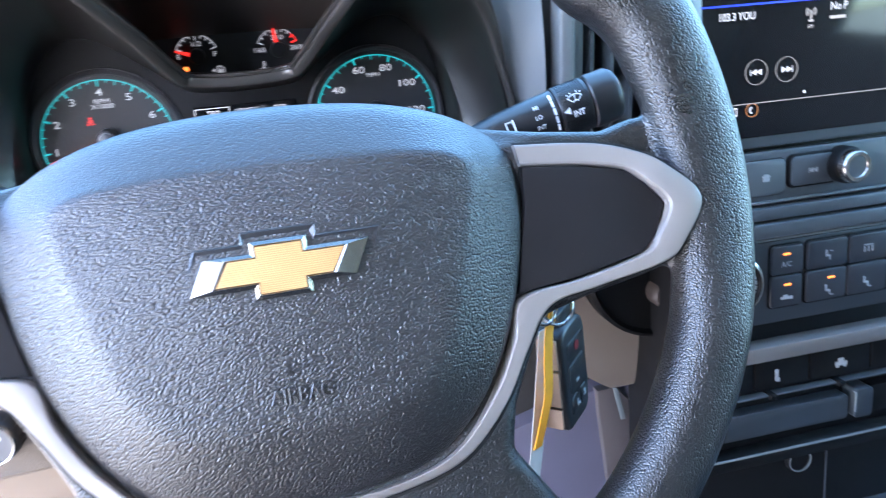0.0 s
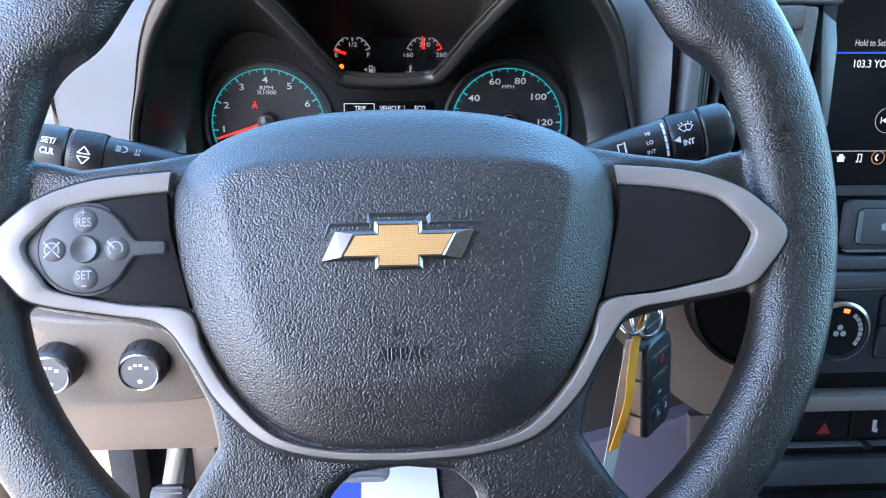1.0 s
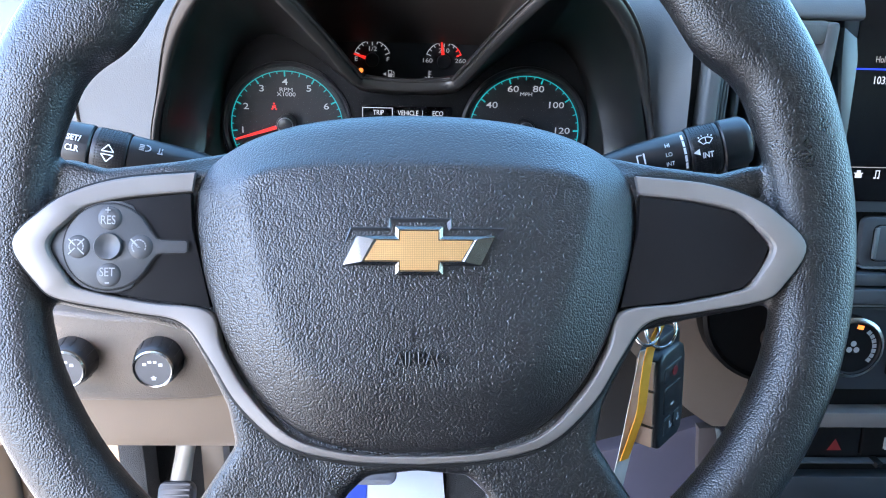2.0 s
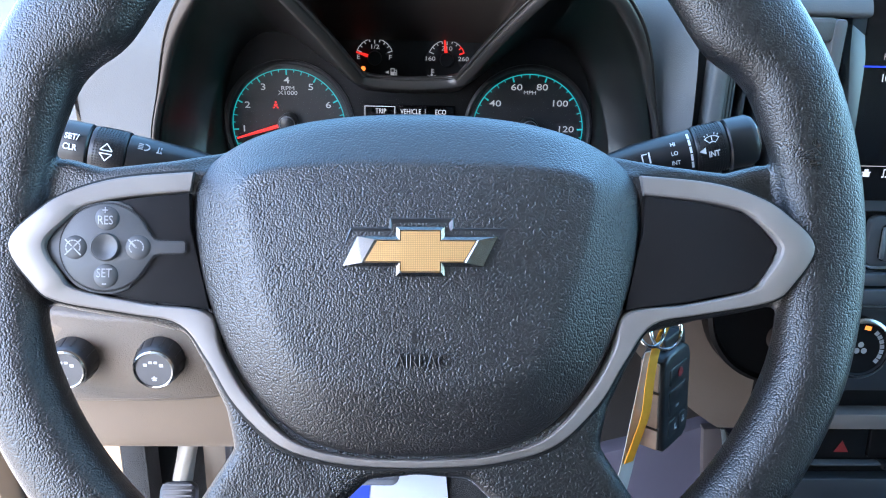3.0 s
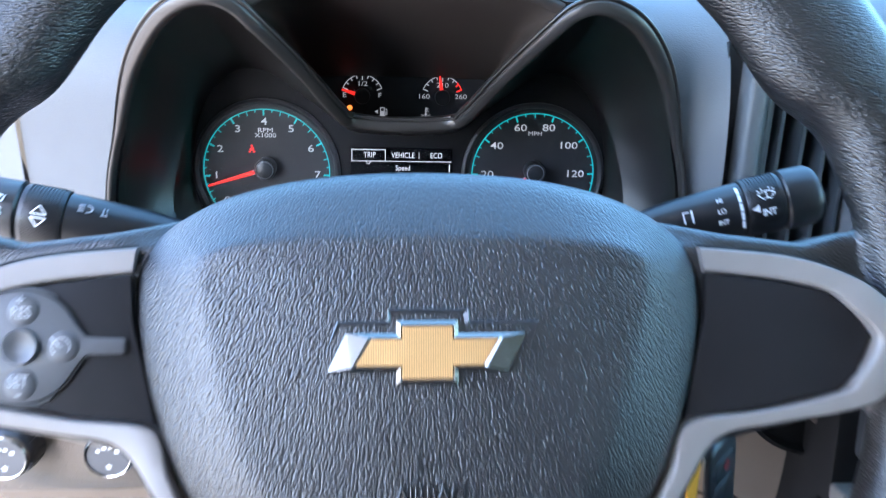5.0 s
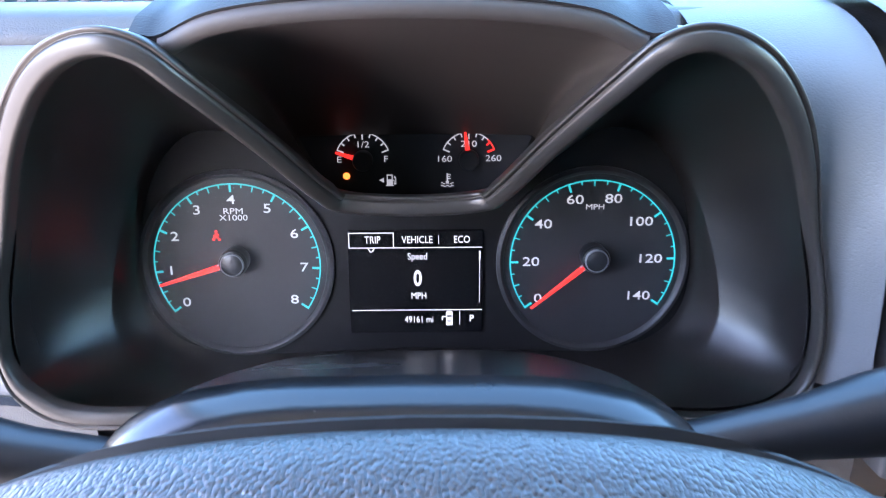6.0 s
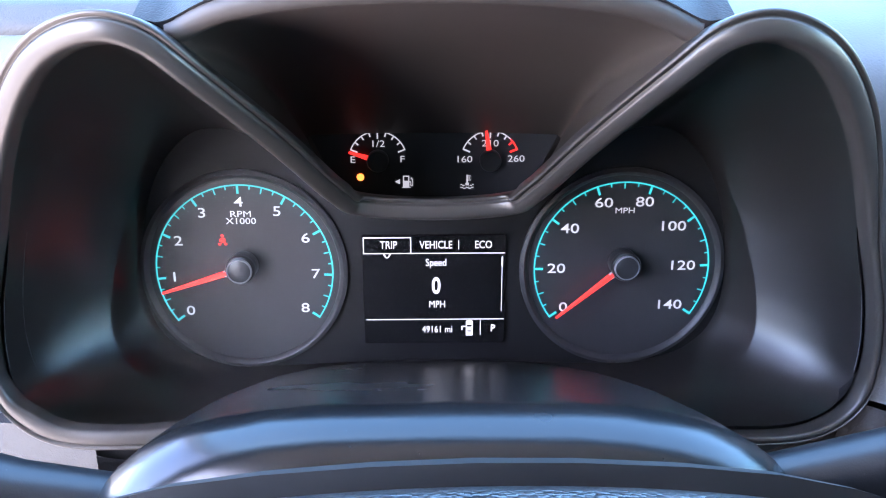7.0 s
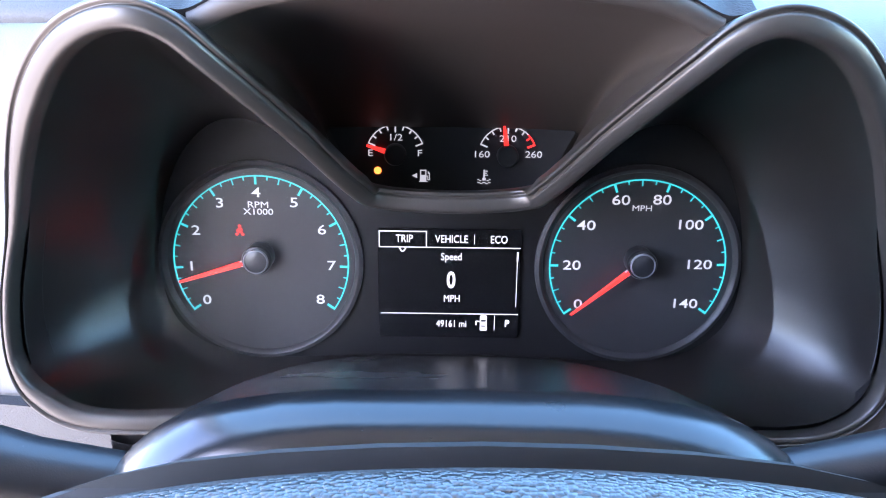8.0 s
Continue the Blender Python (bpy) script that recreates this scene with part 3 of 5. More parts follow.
for _dx, _dy in ((0, 0.0118), (0, -0.0118), (-0.0124, -0.0002), (0.0124, 0.0)):
    part("control_button", lathe([(0.0064, 0.0042), (0.0060, 0.0054), (0.0050, 0.0066), (0.0040, 0.0072), (0.0022, 0.0074), (0.0008, 0.0075)], 30), BUTTONS, control, "domed button", pose(CX + _dx, CY + _dy, 0.0026 - _dx * 0.07))
writing("control_lettering", "RES", 0.0052, GREYPRINT, control, pose(CX, CY + 0.0108, 0.0100), 0.78)
writing("control_lettering", "+", 0.0052, GREYPRINT, control, pose(CX, CY + 0.0148, 0.0103), 0.9)
writing("control_lettering", "SET", 0.0052, GREYPRINT, control, pose(CX, CY - 0.0108, 0.0100), 0.78)
writing("control_lettering", "-", 0.0060, GREYPRINT, control, pose(CX, CY - 0.0146, 0.0097), 1.2)


def gauge_sign(x, y, crossed):
    bm = bmesh.new()
    for a in range(-30, 211, 24):
        c, s = math.cos(radians(a)), math.sin(radians(a))
        c2, s2 = math.cos(radians(a + 20)), math.sin(radians(a + 20))
        vs = [bm.verts.new((r * cc, r * ss, 0)) for r, cc, ss in ((0.0026, c, s), (0.0031, c, s), (0.0031, c2, s2), (0.0026, c2, s2))]
        bm.faces.new(vs)
    if crossed:
        for sgn in (1, -1):
            vs = [bm.verts.new(q) for q in ((-0.0034, -0.0030 * sgn, 0), (-0.0030, -0.0034 * sgn, 0), (0.0034, 0.0030 * sgn, 0), (0.0030, 0.0034 * sgn, 0))]
            bm.faces.new(vs)
    else:
        vs = [bm.verts.new(q) for q in ((-0.0036, 0.0030, 0), (-0.0032, 0.0034, 0), (0.0008, -0.0004, 0), (-0.0004, -0.0006, 0))]
        bm.faces.new(vs)
    part("control_mark", bm, GREYPRINT, control, m=pose(x, y, 0.0101 - (x - CX) * 0.07), smooth=False)


gauge_sign(CX - 0.0124, CY - 0.0002, True)
gauge_sign(CX + 0.0124, CY, False)


# ---- steering column and stalks ----
column = thing("steering_column", "dark plastic steering column cover behind the wheel", "steering column")
_secs = []
for y, hw, top, drop in ((0.0525, 0.068, 0.676, 0.10), (0.0530, 0.075, 0.690, 0.115), (0.0555, 0.080, 0.6970, 0.123), (0.0610, 0.082, 0.7005, 0.127), (0.070, 0.084, 0.7015, 0.13), (0.082, 0.087, 0.6965, 0.13), (0.12, 0.095, 0.681, 0.13), (0.18, 0.104, 0.657, 0.13), (0.25, 0.108, 0.629, 0.12), (0.31, 0.106, 0.604, 0.11)):
    ring = []
    for k in range(48):
        b = 2 * math.pi * k / 48
        e = 0.55
        cb, sb = math.copysign(abs(math.cos(b)) ** e, math.cos(b)), math.copysign(abs(math.sin(b)) ** (0.8 if math.sin(b) > 0 else 0.6), math.sin(b))
        mid = top - 0.045
        ring.append((-0.004 + hw * cb, y, mid + (0.045 if sb > 0 else drop - 0.045) * sb))
    _secs.append(ring)
part("upper_cover", rings(bmesh.new(), _secs, True, True), COVER, column, "dark satin column shroud")
part("lower_cover", rings(bmesh.new(), [[(x * k, y, z) for x, y, z in ring] for y, k, z0 in ((0.10, 1.0, 0),) for ring in ([(0.09 * math.cos(t), 0.10, 0.58 + 0.05 * math.sin(t)) for t in np.linspace(0, 2 * math.pi, 25)[:-1]], [(0.10 * math.cos(t), 0.30, 0.50 + 0.07 * math.sin(t)) for t in np.linspace(0, 2 * math.pi, 25)[:-1]])], True, True), GREIGE, column, "warm grey lower column cover")
# hub behind the pad
part("hub", lathe([(0.040, -0.08), (0.046, -0.03), (0.044, -0.024)], 36), SHROUD, column, m=WHEEL)


def stalk(name, side, label):
    st = thing(name, label, "stalk")
    a, b = Vector((side * 0.070, 0.078, 0.674 if side > 0 else 0.669)), Vector((0.1775, 0.068, 0.7035) if side > 0 else (-0.1850, 0.066, 0.6935))
    ax = (b - a).normalized()
    m = Matrix.Translation(a) @ ax.to_track_quat("Z", "Y").to_matrix().to_4x4()
    L = (b - a).length
    part("arm", lathe([(0.0075, 0.0), (0.0085, L * 0.30), (0.0110, L * 0.45), (0.0122, L * 0.66), (0.0124, L * 0.71)], 32), BLACKPL, st, m=m)
    sleeve = lathe([(0.0128, L * 0.715), (0.0132, L * 0.72), (0.0132, L * 0.858), (0.0128, L * 0.863)], 48)
    part("sleeve", sleeve, BLACKPL, st, "ribbed black twist sleeve", m)
    rib = bmesh.new()
    for k in range(56):
        ang = 2 * math.pi * k / 56
        c, s = math.cos(ang), math.sin(ang)
        for i in range(10):
            z0 = L * 0.733 + i * L * 0.0122
            bmesh.ops.create_cube(rib, size=1, matrix=Matrix.Translation((0.0132 * c, 0.0132 * s, z0)) @ Matrix.Rotation(ang, 4, "Z") @ Matrix.Diagonal((0.0006, 0.0007, 0.0007, 1)))
    part("knurling", rib, BLACKPL, st, m=m, smooth=False)
    part("end_cap", lathe([(0.0128, L * 0.868), (0.0137, L * 0.876), (0.0137, L * 0.975), (0.0120, L), (0.004, L * 1.004)], 48), BLACKPL, st, m=m)
    if side > 0:
        part("end_ring", lathe([(0.0098, L * 0.998), (0.0096, L * 1.010), (0.0075, L * 1.020), (0.001, L * 1.024)], 40), CHROME, st, "bright end cap", m)
    return st, m, L


wiper, WM, WL = stalk("wiper_stalk", 1, "black wiper stalk with white printed symbols")
turn, TM, TL = stalk("turn_signal_stalk", -1, "black turn signal stalk with white printed symbols")


def on_stalk(m, L, share, lift, side, turned=0.0, r=0.0139):
    """A pose on the stalk's driver side: local x along the print's reading way."""
    axis = m.to_3x3() @ Vector((0, 0, 1))
    centre = m @ Vector((0, 0, L * share))
    out = Vector((0, -0.90, 0.43))
    out = (out - axis * out.dot(axis)).normalized()
    x = axis * side
    y = out.cross(x)
    rot = Matrix((x, y, out)).transposed().to_4x4()
    return Matrix.Translation(centre) @ rot @ pose(0, 0, 0, -lift) @ Matrix.Translation((0, 0, r)) @ pose(0, 0, 0, 0, 0, turned)


writing("stalk_lettering", "INT", 0.0042, WHITEPRINT, wiper, on_stalk(WM, WL, 0.79, -22, 1), 0.85, bold=0.0001)
writing("stalk_lettering", "HI", 0.0031, WHITEPRINT, wiper, on_stalk(WM, WL, 0.615, 20, 1, 0, 0.0126), 0.9)
writing("stalk_lettering", "LO", 0.0031, WHITEPRINT, wiper, on_stalk(WM, WL, 0.615, -3, 1, 0, 0.0126), 0.9)
writing("stalk_lettering", "INT", 0.0031, WHITEPRINT, wiper, on_stalk(WM, WL, 0.615, -26, 1, 0, 0.0126), 0.9)
for _l in (34, 16, -2, -20, -38):
    part("stalk_mark", bars([(-0.0006, 0.0006, -0.0018, 0.0016)], 0, 0.0004), WHITEPRINT, wiper, m=on_stalk(WM, WL, 0.69, _l, 1, 0, 0.0127), smooth=False)
_b = bmesh.new()
_arc = lambda r0, r1, a0, a1: rings(_b, [[(r * math.cos(radians(a)), r * math.sin(radians(a)) - 0.003, z) for r, z in ((r0, 0), (r0, 0.0004), (r1, 0.0004), (r1, 0))] for a in np.linspace(a0, a1, 9)], True, True)
_arc(0.0052, 0.0056, 48, 132)
_arc(0.0020, 0.0024, 48, 132)
for _a in (48, 90, 132):
    _arc(0.0020, 0.0056, _a - 2.5, _a + 2.5)
for _a in (60, 75, 105, 120):
    _arc(0.0062, 0.0070, _a - 2, _a + 2)
part("stalk_mark", _b, WHITEPRINT, wiper, "printed wiper symbol", on_stalk(WM, WL, 0.79, 8, 1), smooth=False)
part("stalk_mark", bars([(-0.0004, 0.0004, -0.003, 0.003), (-0.004, -0.0034, -0.0026, 0.0026), (-0.0034, -0.001, 0.002, 0.0026)], 0, 0.0004), WHITEPRINT, wiper, m=on_stalk(WM, WL, 0.50, 0, 1, 0, 0.0119), smooth=False)
_tri = bmesh.new()
_tri.faces.new([_tri.verts.new(q) for q in ((-0.002, 0.0, 0), (0.0014, -0.0018, 0), (0.0014, 0.0018, 0))])
part("stalk_mark", _tri, WHITEPRINT, wiper, m=on_stalk(WM, WL, 0.742, -12, 1), smooth=False)
writing("stalk_lettering", "SET/", 0.0043, WHITEPRINT, turn, on_stalk(TM, TL, 0.935, 13, -1, 0, 0.0142), 0.85, bold=0.0001)
writing("stalk_lettering", "CLR", 0.0043, WHITEPRINT, turn, on_stalk(TM, TL, 0.935, -9, -1, 0, 0.0142), 0.85, bold=0.0001)
_tri = bmesh.new()
for s, o in ((1, 0.0008), (-1, -0.0008)):
    for i in range(3):
        p, q = [((-0.0030, o), (0.0030, o), (0.0, o + s * 0.0036))[j % 3] for j in (i, i + 1)]
        d = Vector((q[0] - p[0], q[1] - p[1], 0)).normalized()
        nrm = Vector((-d.y, d.x, 0)) * 0.0003
        _tri.faces.new([_tri.verts.new(v) for v in (Vector((*p, 0)) + nrm, Vector((*p, 0)) - nrm, Vector((*q, 0)) - nrm, Vector((*q, 0)) + nrm)])
part("stalk_mark", _tri, WHITEPRINT, turn, m=on_stalk(TM, TL, 0.79, -6, -1), smooth=False)
_b = bars([(-0.0052, -0.0028, 0.0014, 0.0018), (-0.0052, -0.0028, 0.0004, 0.0008), (-0.0052, -0.0028, -0.0006, -0.0002), (-0.0052, -0.0028, -0.0016, -0.0012), (0.0046, 0.0050, -0.0018, 0.0014), (0.0060, 0.0064, -0.0020, -0.0008), (0.0060, 0.0064, 0.0002, 0.0014), (0.0040, 0.0068, -0.0022, -0.0018)], 0, 0.0004)
rings(_b, [[(-0.0020 + r * 1.3 * max(0.0, math.cos(a)), r * math.sin(a), z) for r, z in ((0.0016, 0), (0.0016, 0.0004), (0.0021, 0.0004), (0.0021, 0))] for a in np.linspace(-math.pi / 2, math.pi / 2, 11)], True, True)
part("stalk_mark", _b, GREYPRINT, turn, "printed headlamp symbol", on_stalk(TM, TL, 0.625, 24, -1, 0, 0.0124), smooth=False)


# ---- instrument cluster ----
cluster = thing("instrument_cluster", "dark instrument cluster with lit round dials and a trip screen", "instrument cluster")
MX = -0.006                                     # middle of the cluster
# bezel line, right half from bottom middle to the valley of the V: x from the middle, y, z
BEZ = [(0.0, 0.236, 0.612), (0.09, 0.222, 0.613), (0.130, 0.214, 0.614), (0.157, 0.211, 0.618), (0.172, 0.210, 0.630), (0.1755, 0.209, 0.648), (0.1730, 0.208, 0.672), (0.1665, 0.2065, 0.698),
       (0.156, 0.196, 0.734), (0.143, 0.184, 0.757), (0.126, 0.174, 0.7735), (0.108, 0.170, 0.7805), (0.093, 0.172, 0.7775), (0.080, 0.182, 0.765), (0.060, 0.212, 0.739), (0.0425, 0.245, 0.712), (0.0325, 0.259, 0.7030), (0.0, 0.261, 0.7005)]
INN = [(0.0, 0.3055, 0.607), (0.09, 0.3055, 0.604), (0.122, 0.3055, 0.608), (0.140, 0.3055, 0.618), (0.149, 0.3055, 0.632), (0.152, 0.3055, 0.650), (0.151, 0.3055, 0.668), (0.147, 0.3055, 0.690),
       (0.139, 0.3055, 0.710), (0.129, 0.3055, 0.723), (0.119, 0.3055, 0.730), (0.108, 0.3055, 0.732), (0.097, 0.3055, 0.730), (0.086, 0.3055, 0.724), (0.064, 0.3055, 0.708), (0.046, 0.3055, 0.694), (0.034, 0.3055, 0.688), (0.0, 0.3055, 0.686)]


def both(half):
    full = mirrored(half)
    return [(x + MX, y, z) for x, y, z in full]


_bez, _inn = curve(both(BEZ), 14), curve(both(INN), 14)


def between(a, b, s, bulge=0.0):
    out = []
    for p, q in zip(a, b):
        w = p + (q - p) * s
        c = np.array((MX, w[1], 0.69))
        d = w - c
        d[1] = 0
        side = float(np.interp(abs(w[0] - MX), (0.085, 0.105), (-0.33, 1.0))) if w[2] > 0.68 else 1.0   # away from the pocket under the V
        out.append(w + d / (np.linalg.norm(d) + 1e-9) * bulge * side)
    return out


def narrowing(q):
    """Share of the bezel's full width: slim down the sides, broad at the peaks and along the V."""
    x, z = q[0] - MX, q[2]
    if abs(x) < 0.1 and z > 0.69:
        return 1.0
    low = 0.36 if x > 0 else float(np.interp(z, (0.625, 0.645), (0.85, 0.36)))
    return float(np.interp(z, (0.69, 0.755), (low, 1.0)))


def across(line, i):
    """Outward and driver-ward directions at a point of a closed line."""
    t = Vector(line[(i + 1) % len(line)] - line[i - 1]).normalized()
    f = Vector((0, -1, 0.12))
    f = (f - t * f.dot(t)).normalized()
    o = t.cross(f).normalized()
    return o * SIDE, f


OUTER = 0.0053
SIDE = 1.0 if Vector(_bez[1] - _bez[0]).cross(Vector((0, -1, 0.12))).z < 0 else -1.0   # which side of the line is outward
_sec = [(-0.0048, -0.004), (-0.0048, 0.0022), (-0.0041, 0.0036), (-0.0028, 0.0043), (0.0012, 0.0046), (0.0022, 0.0042), (0.0026, 0.0034), (0.0031, 0.0034), (0.0035, 0.0044), (0.0044, 0.0046), (0.0051, 0.0038), (0.0053, 0.0022), (0.0053, -0.004)]
_loops, _lip = [], []
for _i, _q in enumerate(_bez):
    _o, _f = across(_bez, _i)
    _w = narrowing(_q)
    _loops.append([Vector(_q) + _o * (OUTER - (OUTER - a) * _w) + _f * b for a, b in _sec])
    _lip.append(_q + np.array(_o) * OUTER * 0.92 * (1 - _w))
_bm = rings(bmesh.new(), _loops + _loops[:1])
bmesh.ops.remove_doubles(_bm, verts=_bm.verts, dist=1e-7)
part("bezel", _bm, BEZEL, cluster, "satin charcoal bezel outlining the dials", angle=75)
part("dial_shroud", rings(bmesh.new(), [between(_lip, _inn, s, 0.008 * math.sin(math.pi * s ** 0.9)) for s in np.linspace(0, 1, 15)]), SHROUD, cluster, "smooth dark funnel round the dials", angle=80)
# outer housing edge, from one peak round the bottom to the other
_k = 12 * 14
_rim = list(_bez[len(_bez) - _k + 1:]) + list(_bez[:_k])
_skirt = [[p + np.array((0, 0.004, 0)) for p in _rim]]
for _o, _dy in ((0.003, 0.008), (0.0045, 0.016), (0.0055, 0.035), (0.006, 0.07), (0.0065, 0.14)):
    ring = []
    for p in _rim:
        d = np.array((p[0] - MX, 0, p[2] - 0.68))
        d = d / (np.linalg.norm(d) + 1e-9)
        ring.append(p + d * _o + np.array((0, _dy, 0)))
    _skirt.append(ring)
_low = [i for i, p in enumerate(_rim) if p[2] < 0.640]
_lo, _hi = _low[0], _low[-1] + 1
part("housing", rings(bmesh.new(), [r[:_lo + 1] for r in _skirt], closed=False), DASH, cluster, "pale grey housing edge round the bezel", angle=80)
part("housing", rings(bmesh.new(), [r[_hi - 1:] for r in _skirt], closed=False), DASH, cluster, "pale grey housing edge round the bezel", angle=80)
for _seg in (_rim[:_lo + 1], _rim[_hi - 1:]):
    _gr = []
    for p in _seg:
        d = np.array((p[0] - MX, 0, p[2] - 0.68))
        _gr.append(p + d / np.linalg.norm(d) * 0.0052 + np.array((0, 0.004, 0)))
    part("bezel_groove", tube(_gr, 0.0014, 8), GAP, cluster, "thin dark joint outside the bezel")
_under = [[p + np.array((0, 0.003 + _o * 0.9, -_o)) for p in _rim[_lo:_hi]] for _o in (0.0, 0.006, 0.012, 0.02, 0.03)]
part("lower_housing", rings(bmesh.new(), _under, closed=False), BLACKPL, cluster, "black joint below the bezel", angle=80)
# face plate behind the dials
_mask = [(q[0], q[2]) for q in _inn]
FACE_Y = 0.306
_b = plate([(x - MX, z - 0.65) for x, z in inset(_mask, -0.004)], -0.004, 0.0, 0.0002, 1)
part("face_plate", _b, DIALMASK, cluster, m=facing(MX, FACE_Y, 0.65))


def arc_band(r0, r1, a0, a1, z, n=60):
    bm = bmesh.new()
    loops = []
    for i in range(n + 1):
        a = radians(a0 + (a1 - a0) * i / n)
        c, s = math.cos(a), math.sin(a)
        loops.append([(r0 * c, r0 * s, z - 0.0003), (r0 * c, r0 * s, z), (r1 * c, r1 * s, z), (r1 * c, r1 * s, z - 0.0003)])
    return rings(bm, loops, True, True)


def ticks(marks, z, bm=None):
    """Radial marks: (degrees, inner radius, outer radius, width)."""
    bm = bm or bmesh.new()
    for a, r0, r1, w in marks:
        c, s = math.cos(radians(a)), math.sin(radians(a))
        vs = [bm.verts.new((r * c - o * s, r * s + o * c, z)) for r, o in ((r0, -w / 2), (r1, -w / 2), (r1, w / 2), (r0, w / 2))]
        bm.faces.new(vs)
    return bm


def needle(length, width, back=0.0):
    bm = bmesh.new()
    lo = [(back, -width / 2, 0), (length, -width * 0.22, 0), (length, width * 0.22, 0), (back, width / 2, 0)]
    hi = [(back, -width * 0.3, 0.0012), (length, -width * 0.12, 0.0006), (length, width * 0.12, 0.0006), (back, width * 0.3, 0.0012)]
    return rings(bm, [lo, hi], True, True)


def dial(name, label, x, z, labels, step, reading, R=0.0460):
    """A round dial; labels: words from first to last over the sweep."""
    A0, A1 = 216.0, -34.0
    d = part(name, lathe([(0.0535, -0.001), (0.0535, 0.0022), (0.0515, 0.0030), (0.0500, 0.0022), (0.0492, 0.0006), (0.001, 0.0006)], 72), DIALFACE, cluster, label, facing(x, FACE_Y, z, 0))
    part("scale_arc", arc_band(R - 0.0007, R, A0, A1, 0.0011), TEAL, d, "lit teal scale line")
    n = (len(labels) - 1) * step
    kinds = {}
    for i in range(n + 1):
        long = 0.0048 if i % step == 0 else 0.0036 if i * 2 % step == 0 else 0.0024
        if long not in kinds:
            kinds[long] = link_mesh("tick", ticks([(0, R - long, R, 0.0012 if i % step == 0 else 0.0007)], 0.00112), TEAL, False)
        mark = new("tick", kinds[long])
        mark.parent = d
        mark.matrix_basis = pose(0, 0, 0, 0, 0, A0 + (A1 - A0) * i / n)
    for i, word in enumerate(labels):
        a = radians(A0 + (A1 - A0) * i / (len(labels) - 1))
        r = 0.0368
        writing("numeral", word, 0.0072, NUMERAL, d, pose(r * math.cos(a) * (1 - 0.072 * (len(word) - 1)), r * math.sin(a), 0.0012), 1.36, 0.0001, bold=0.00002)
    a = A0 + (A1 - A0) * reading
    up = 0.0036                                   # the pivot sits a little above the scale's middle
    tip = Vector((0.0425 * math.cos(radians(a)), 0.0425 * math.sin(radians(a)) - up))
    part("needle", needle(tip.length, 0.0034, 0.006), REDGLOW, d, "lit red needle", pose(0, up, 0.0080, 0, 0, math.degrees(math.atan2(tip.y, tip.x))))
    part("needle_root", box(0.0064, 0.0092, -0.0017, 0.0017, 0.0072, 0.0086, 0.0003), GREYPRINT, d, "grey needle root", pose(0, up, 0.0004, 0, 0, math.degrees(math.atan2(tip.y, tip.x))))
    hub = part("needle_hub", lathe([(0.0074, 0.001), (0.0074, 0.0100), (0.0070, 0.0110), (0.0062, 0.0115), (0.0060, 0.0129), (0.0054, 0.0133), (0.001, 0.0135)], 40), GLOSSHUB, d, "dark needle cap", pose(0, up, 0))
    part("hub_collar", lathe([(0.0076, 0.0085), (0.0077, 0.0105), (0.0072, 0.0117), (0.0064, 0.0120), (0.0062, 0.0115)], 40, cap=False), BLACKPL, hub, "black collar round the cap")
    part("hub_ring", lathe([(0.0064, 0.0120), (0.00645, 0.0129), (0.0061, 0.0135), (0.0058, 0.0136), (0.0057, 0.0131)], 40, cap=False), HUBRING, hub, "pale ring round the cap")
    return d


tach = dial("tachometer", "round tachometer dial with teal scale", -0.105, 0.6575, [str(i) for i in range(9)], 4, 0.74 / 8)
speedo = dial("speedometer", "round speedometer dial with teal scale", 0.0915, 0.6580, [str(i) for i in range(0, 141, 20)], 4, 0.0)
writing("dial_lettering", "RPM", 0.0046, NUMERAL, tach, pose(0.0, 0.0305, 0.0012), 1.3, 0.0001)
writing("dial_lettering", "X1000", 0.0046, NUMERAL, tach, pose(0.0, 0.0268, 0.0012), 1.25, 0.0001)
writing("dial_lettering", "MPH", 0.0042, NUMERAL, speedo, pose(0.0, 0.0308, 0.0012), 1.25, 0.0001)
_b = bmesh.new()
bmesh.ops.create_circle(_b, cap_ends=True, segments=12, radius=0.0008, matrix=Matrix.Translation((0, 0.0022, 0)))
for _q in (((-0.0013, 0.0010), (0.0013, 0.0010), (0.0015, -0.0004), (-0.0004, 0.0006)), ((-0.0015, 0.0005), (-0.0008, 0.0004), (0.0014, -0.0009), (0.0016, -0.0015), (-0.0016, -0.0010)),
           ((-0.0024, -0.0016), (-0.0006, -0.0016), (-0.0010, -0.0028), (-0.0022, -0.0028)), ((0.0006, -0.0018), (0.0024, -0.0018), (0.0022, -0.0028), (0.0010, -0.0028))):
    _b.faces.new([_b.verts.new((x, y, 0)) for x, y in _q])
part("belt_lamp", _b, REDGLOW, tach, "red seat belt warning lamp", pose(-0.0102, 0.0170, 0.0012), smooth=False)

# trip screen
SCR = facing(-0.0065, FACE_Y - 0.0012, 0.6468)
screen = part("trip_screen", plate(rounded(0.0745, 0.060, 0.001), -0.002, 0.0006, 0.0003, 1), GLOSSBLACK, cluster, "black trip display with white text", SCR)
for _x, _w, _t in ((-0.0235, 0.0, "TRIP"), (0.001, 0.0, "VEHICLE"), (0.0255, 0.0, "ECO")):
    writing("screen_text", _t, 0.0058, SCREENWHITE, screen, pose(_x, 0.0245, 0.0008), 0.78, 0.00005)
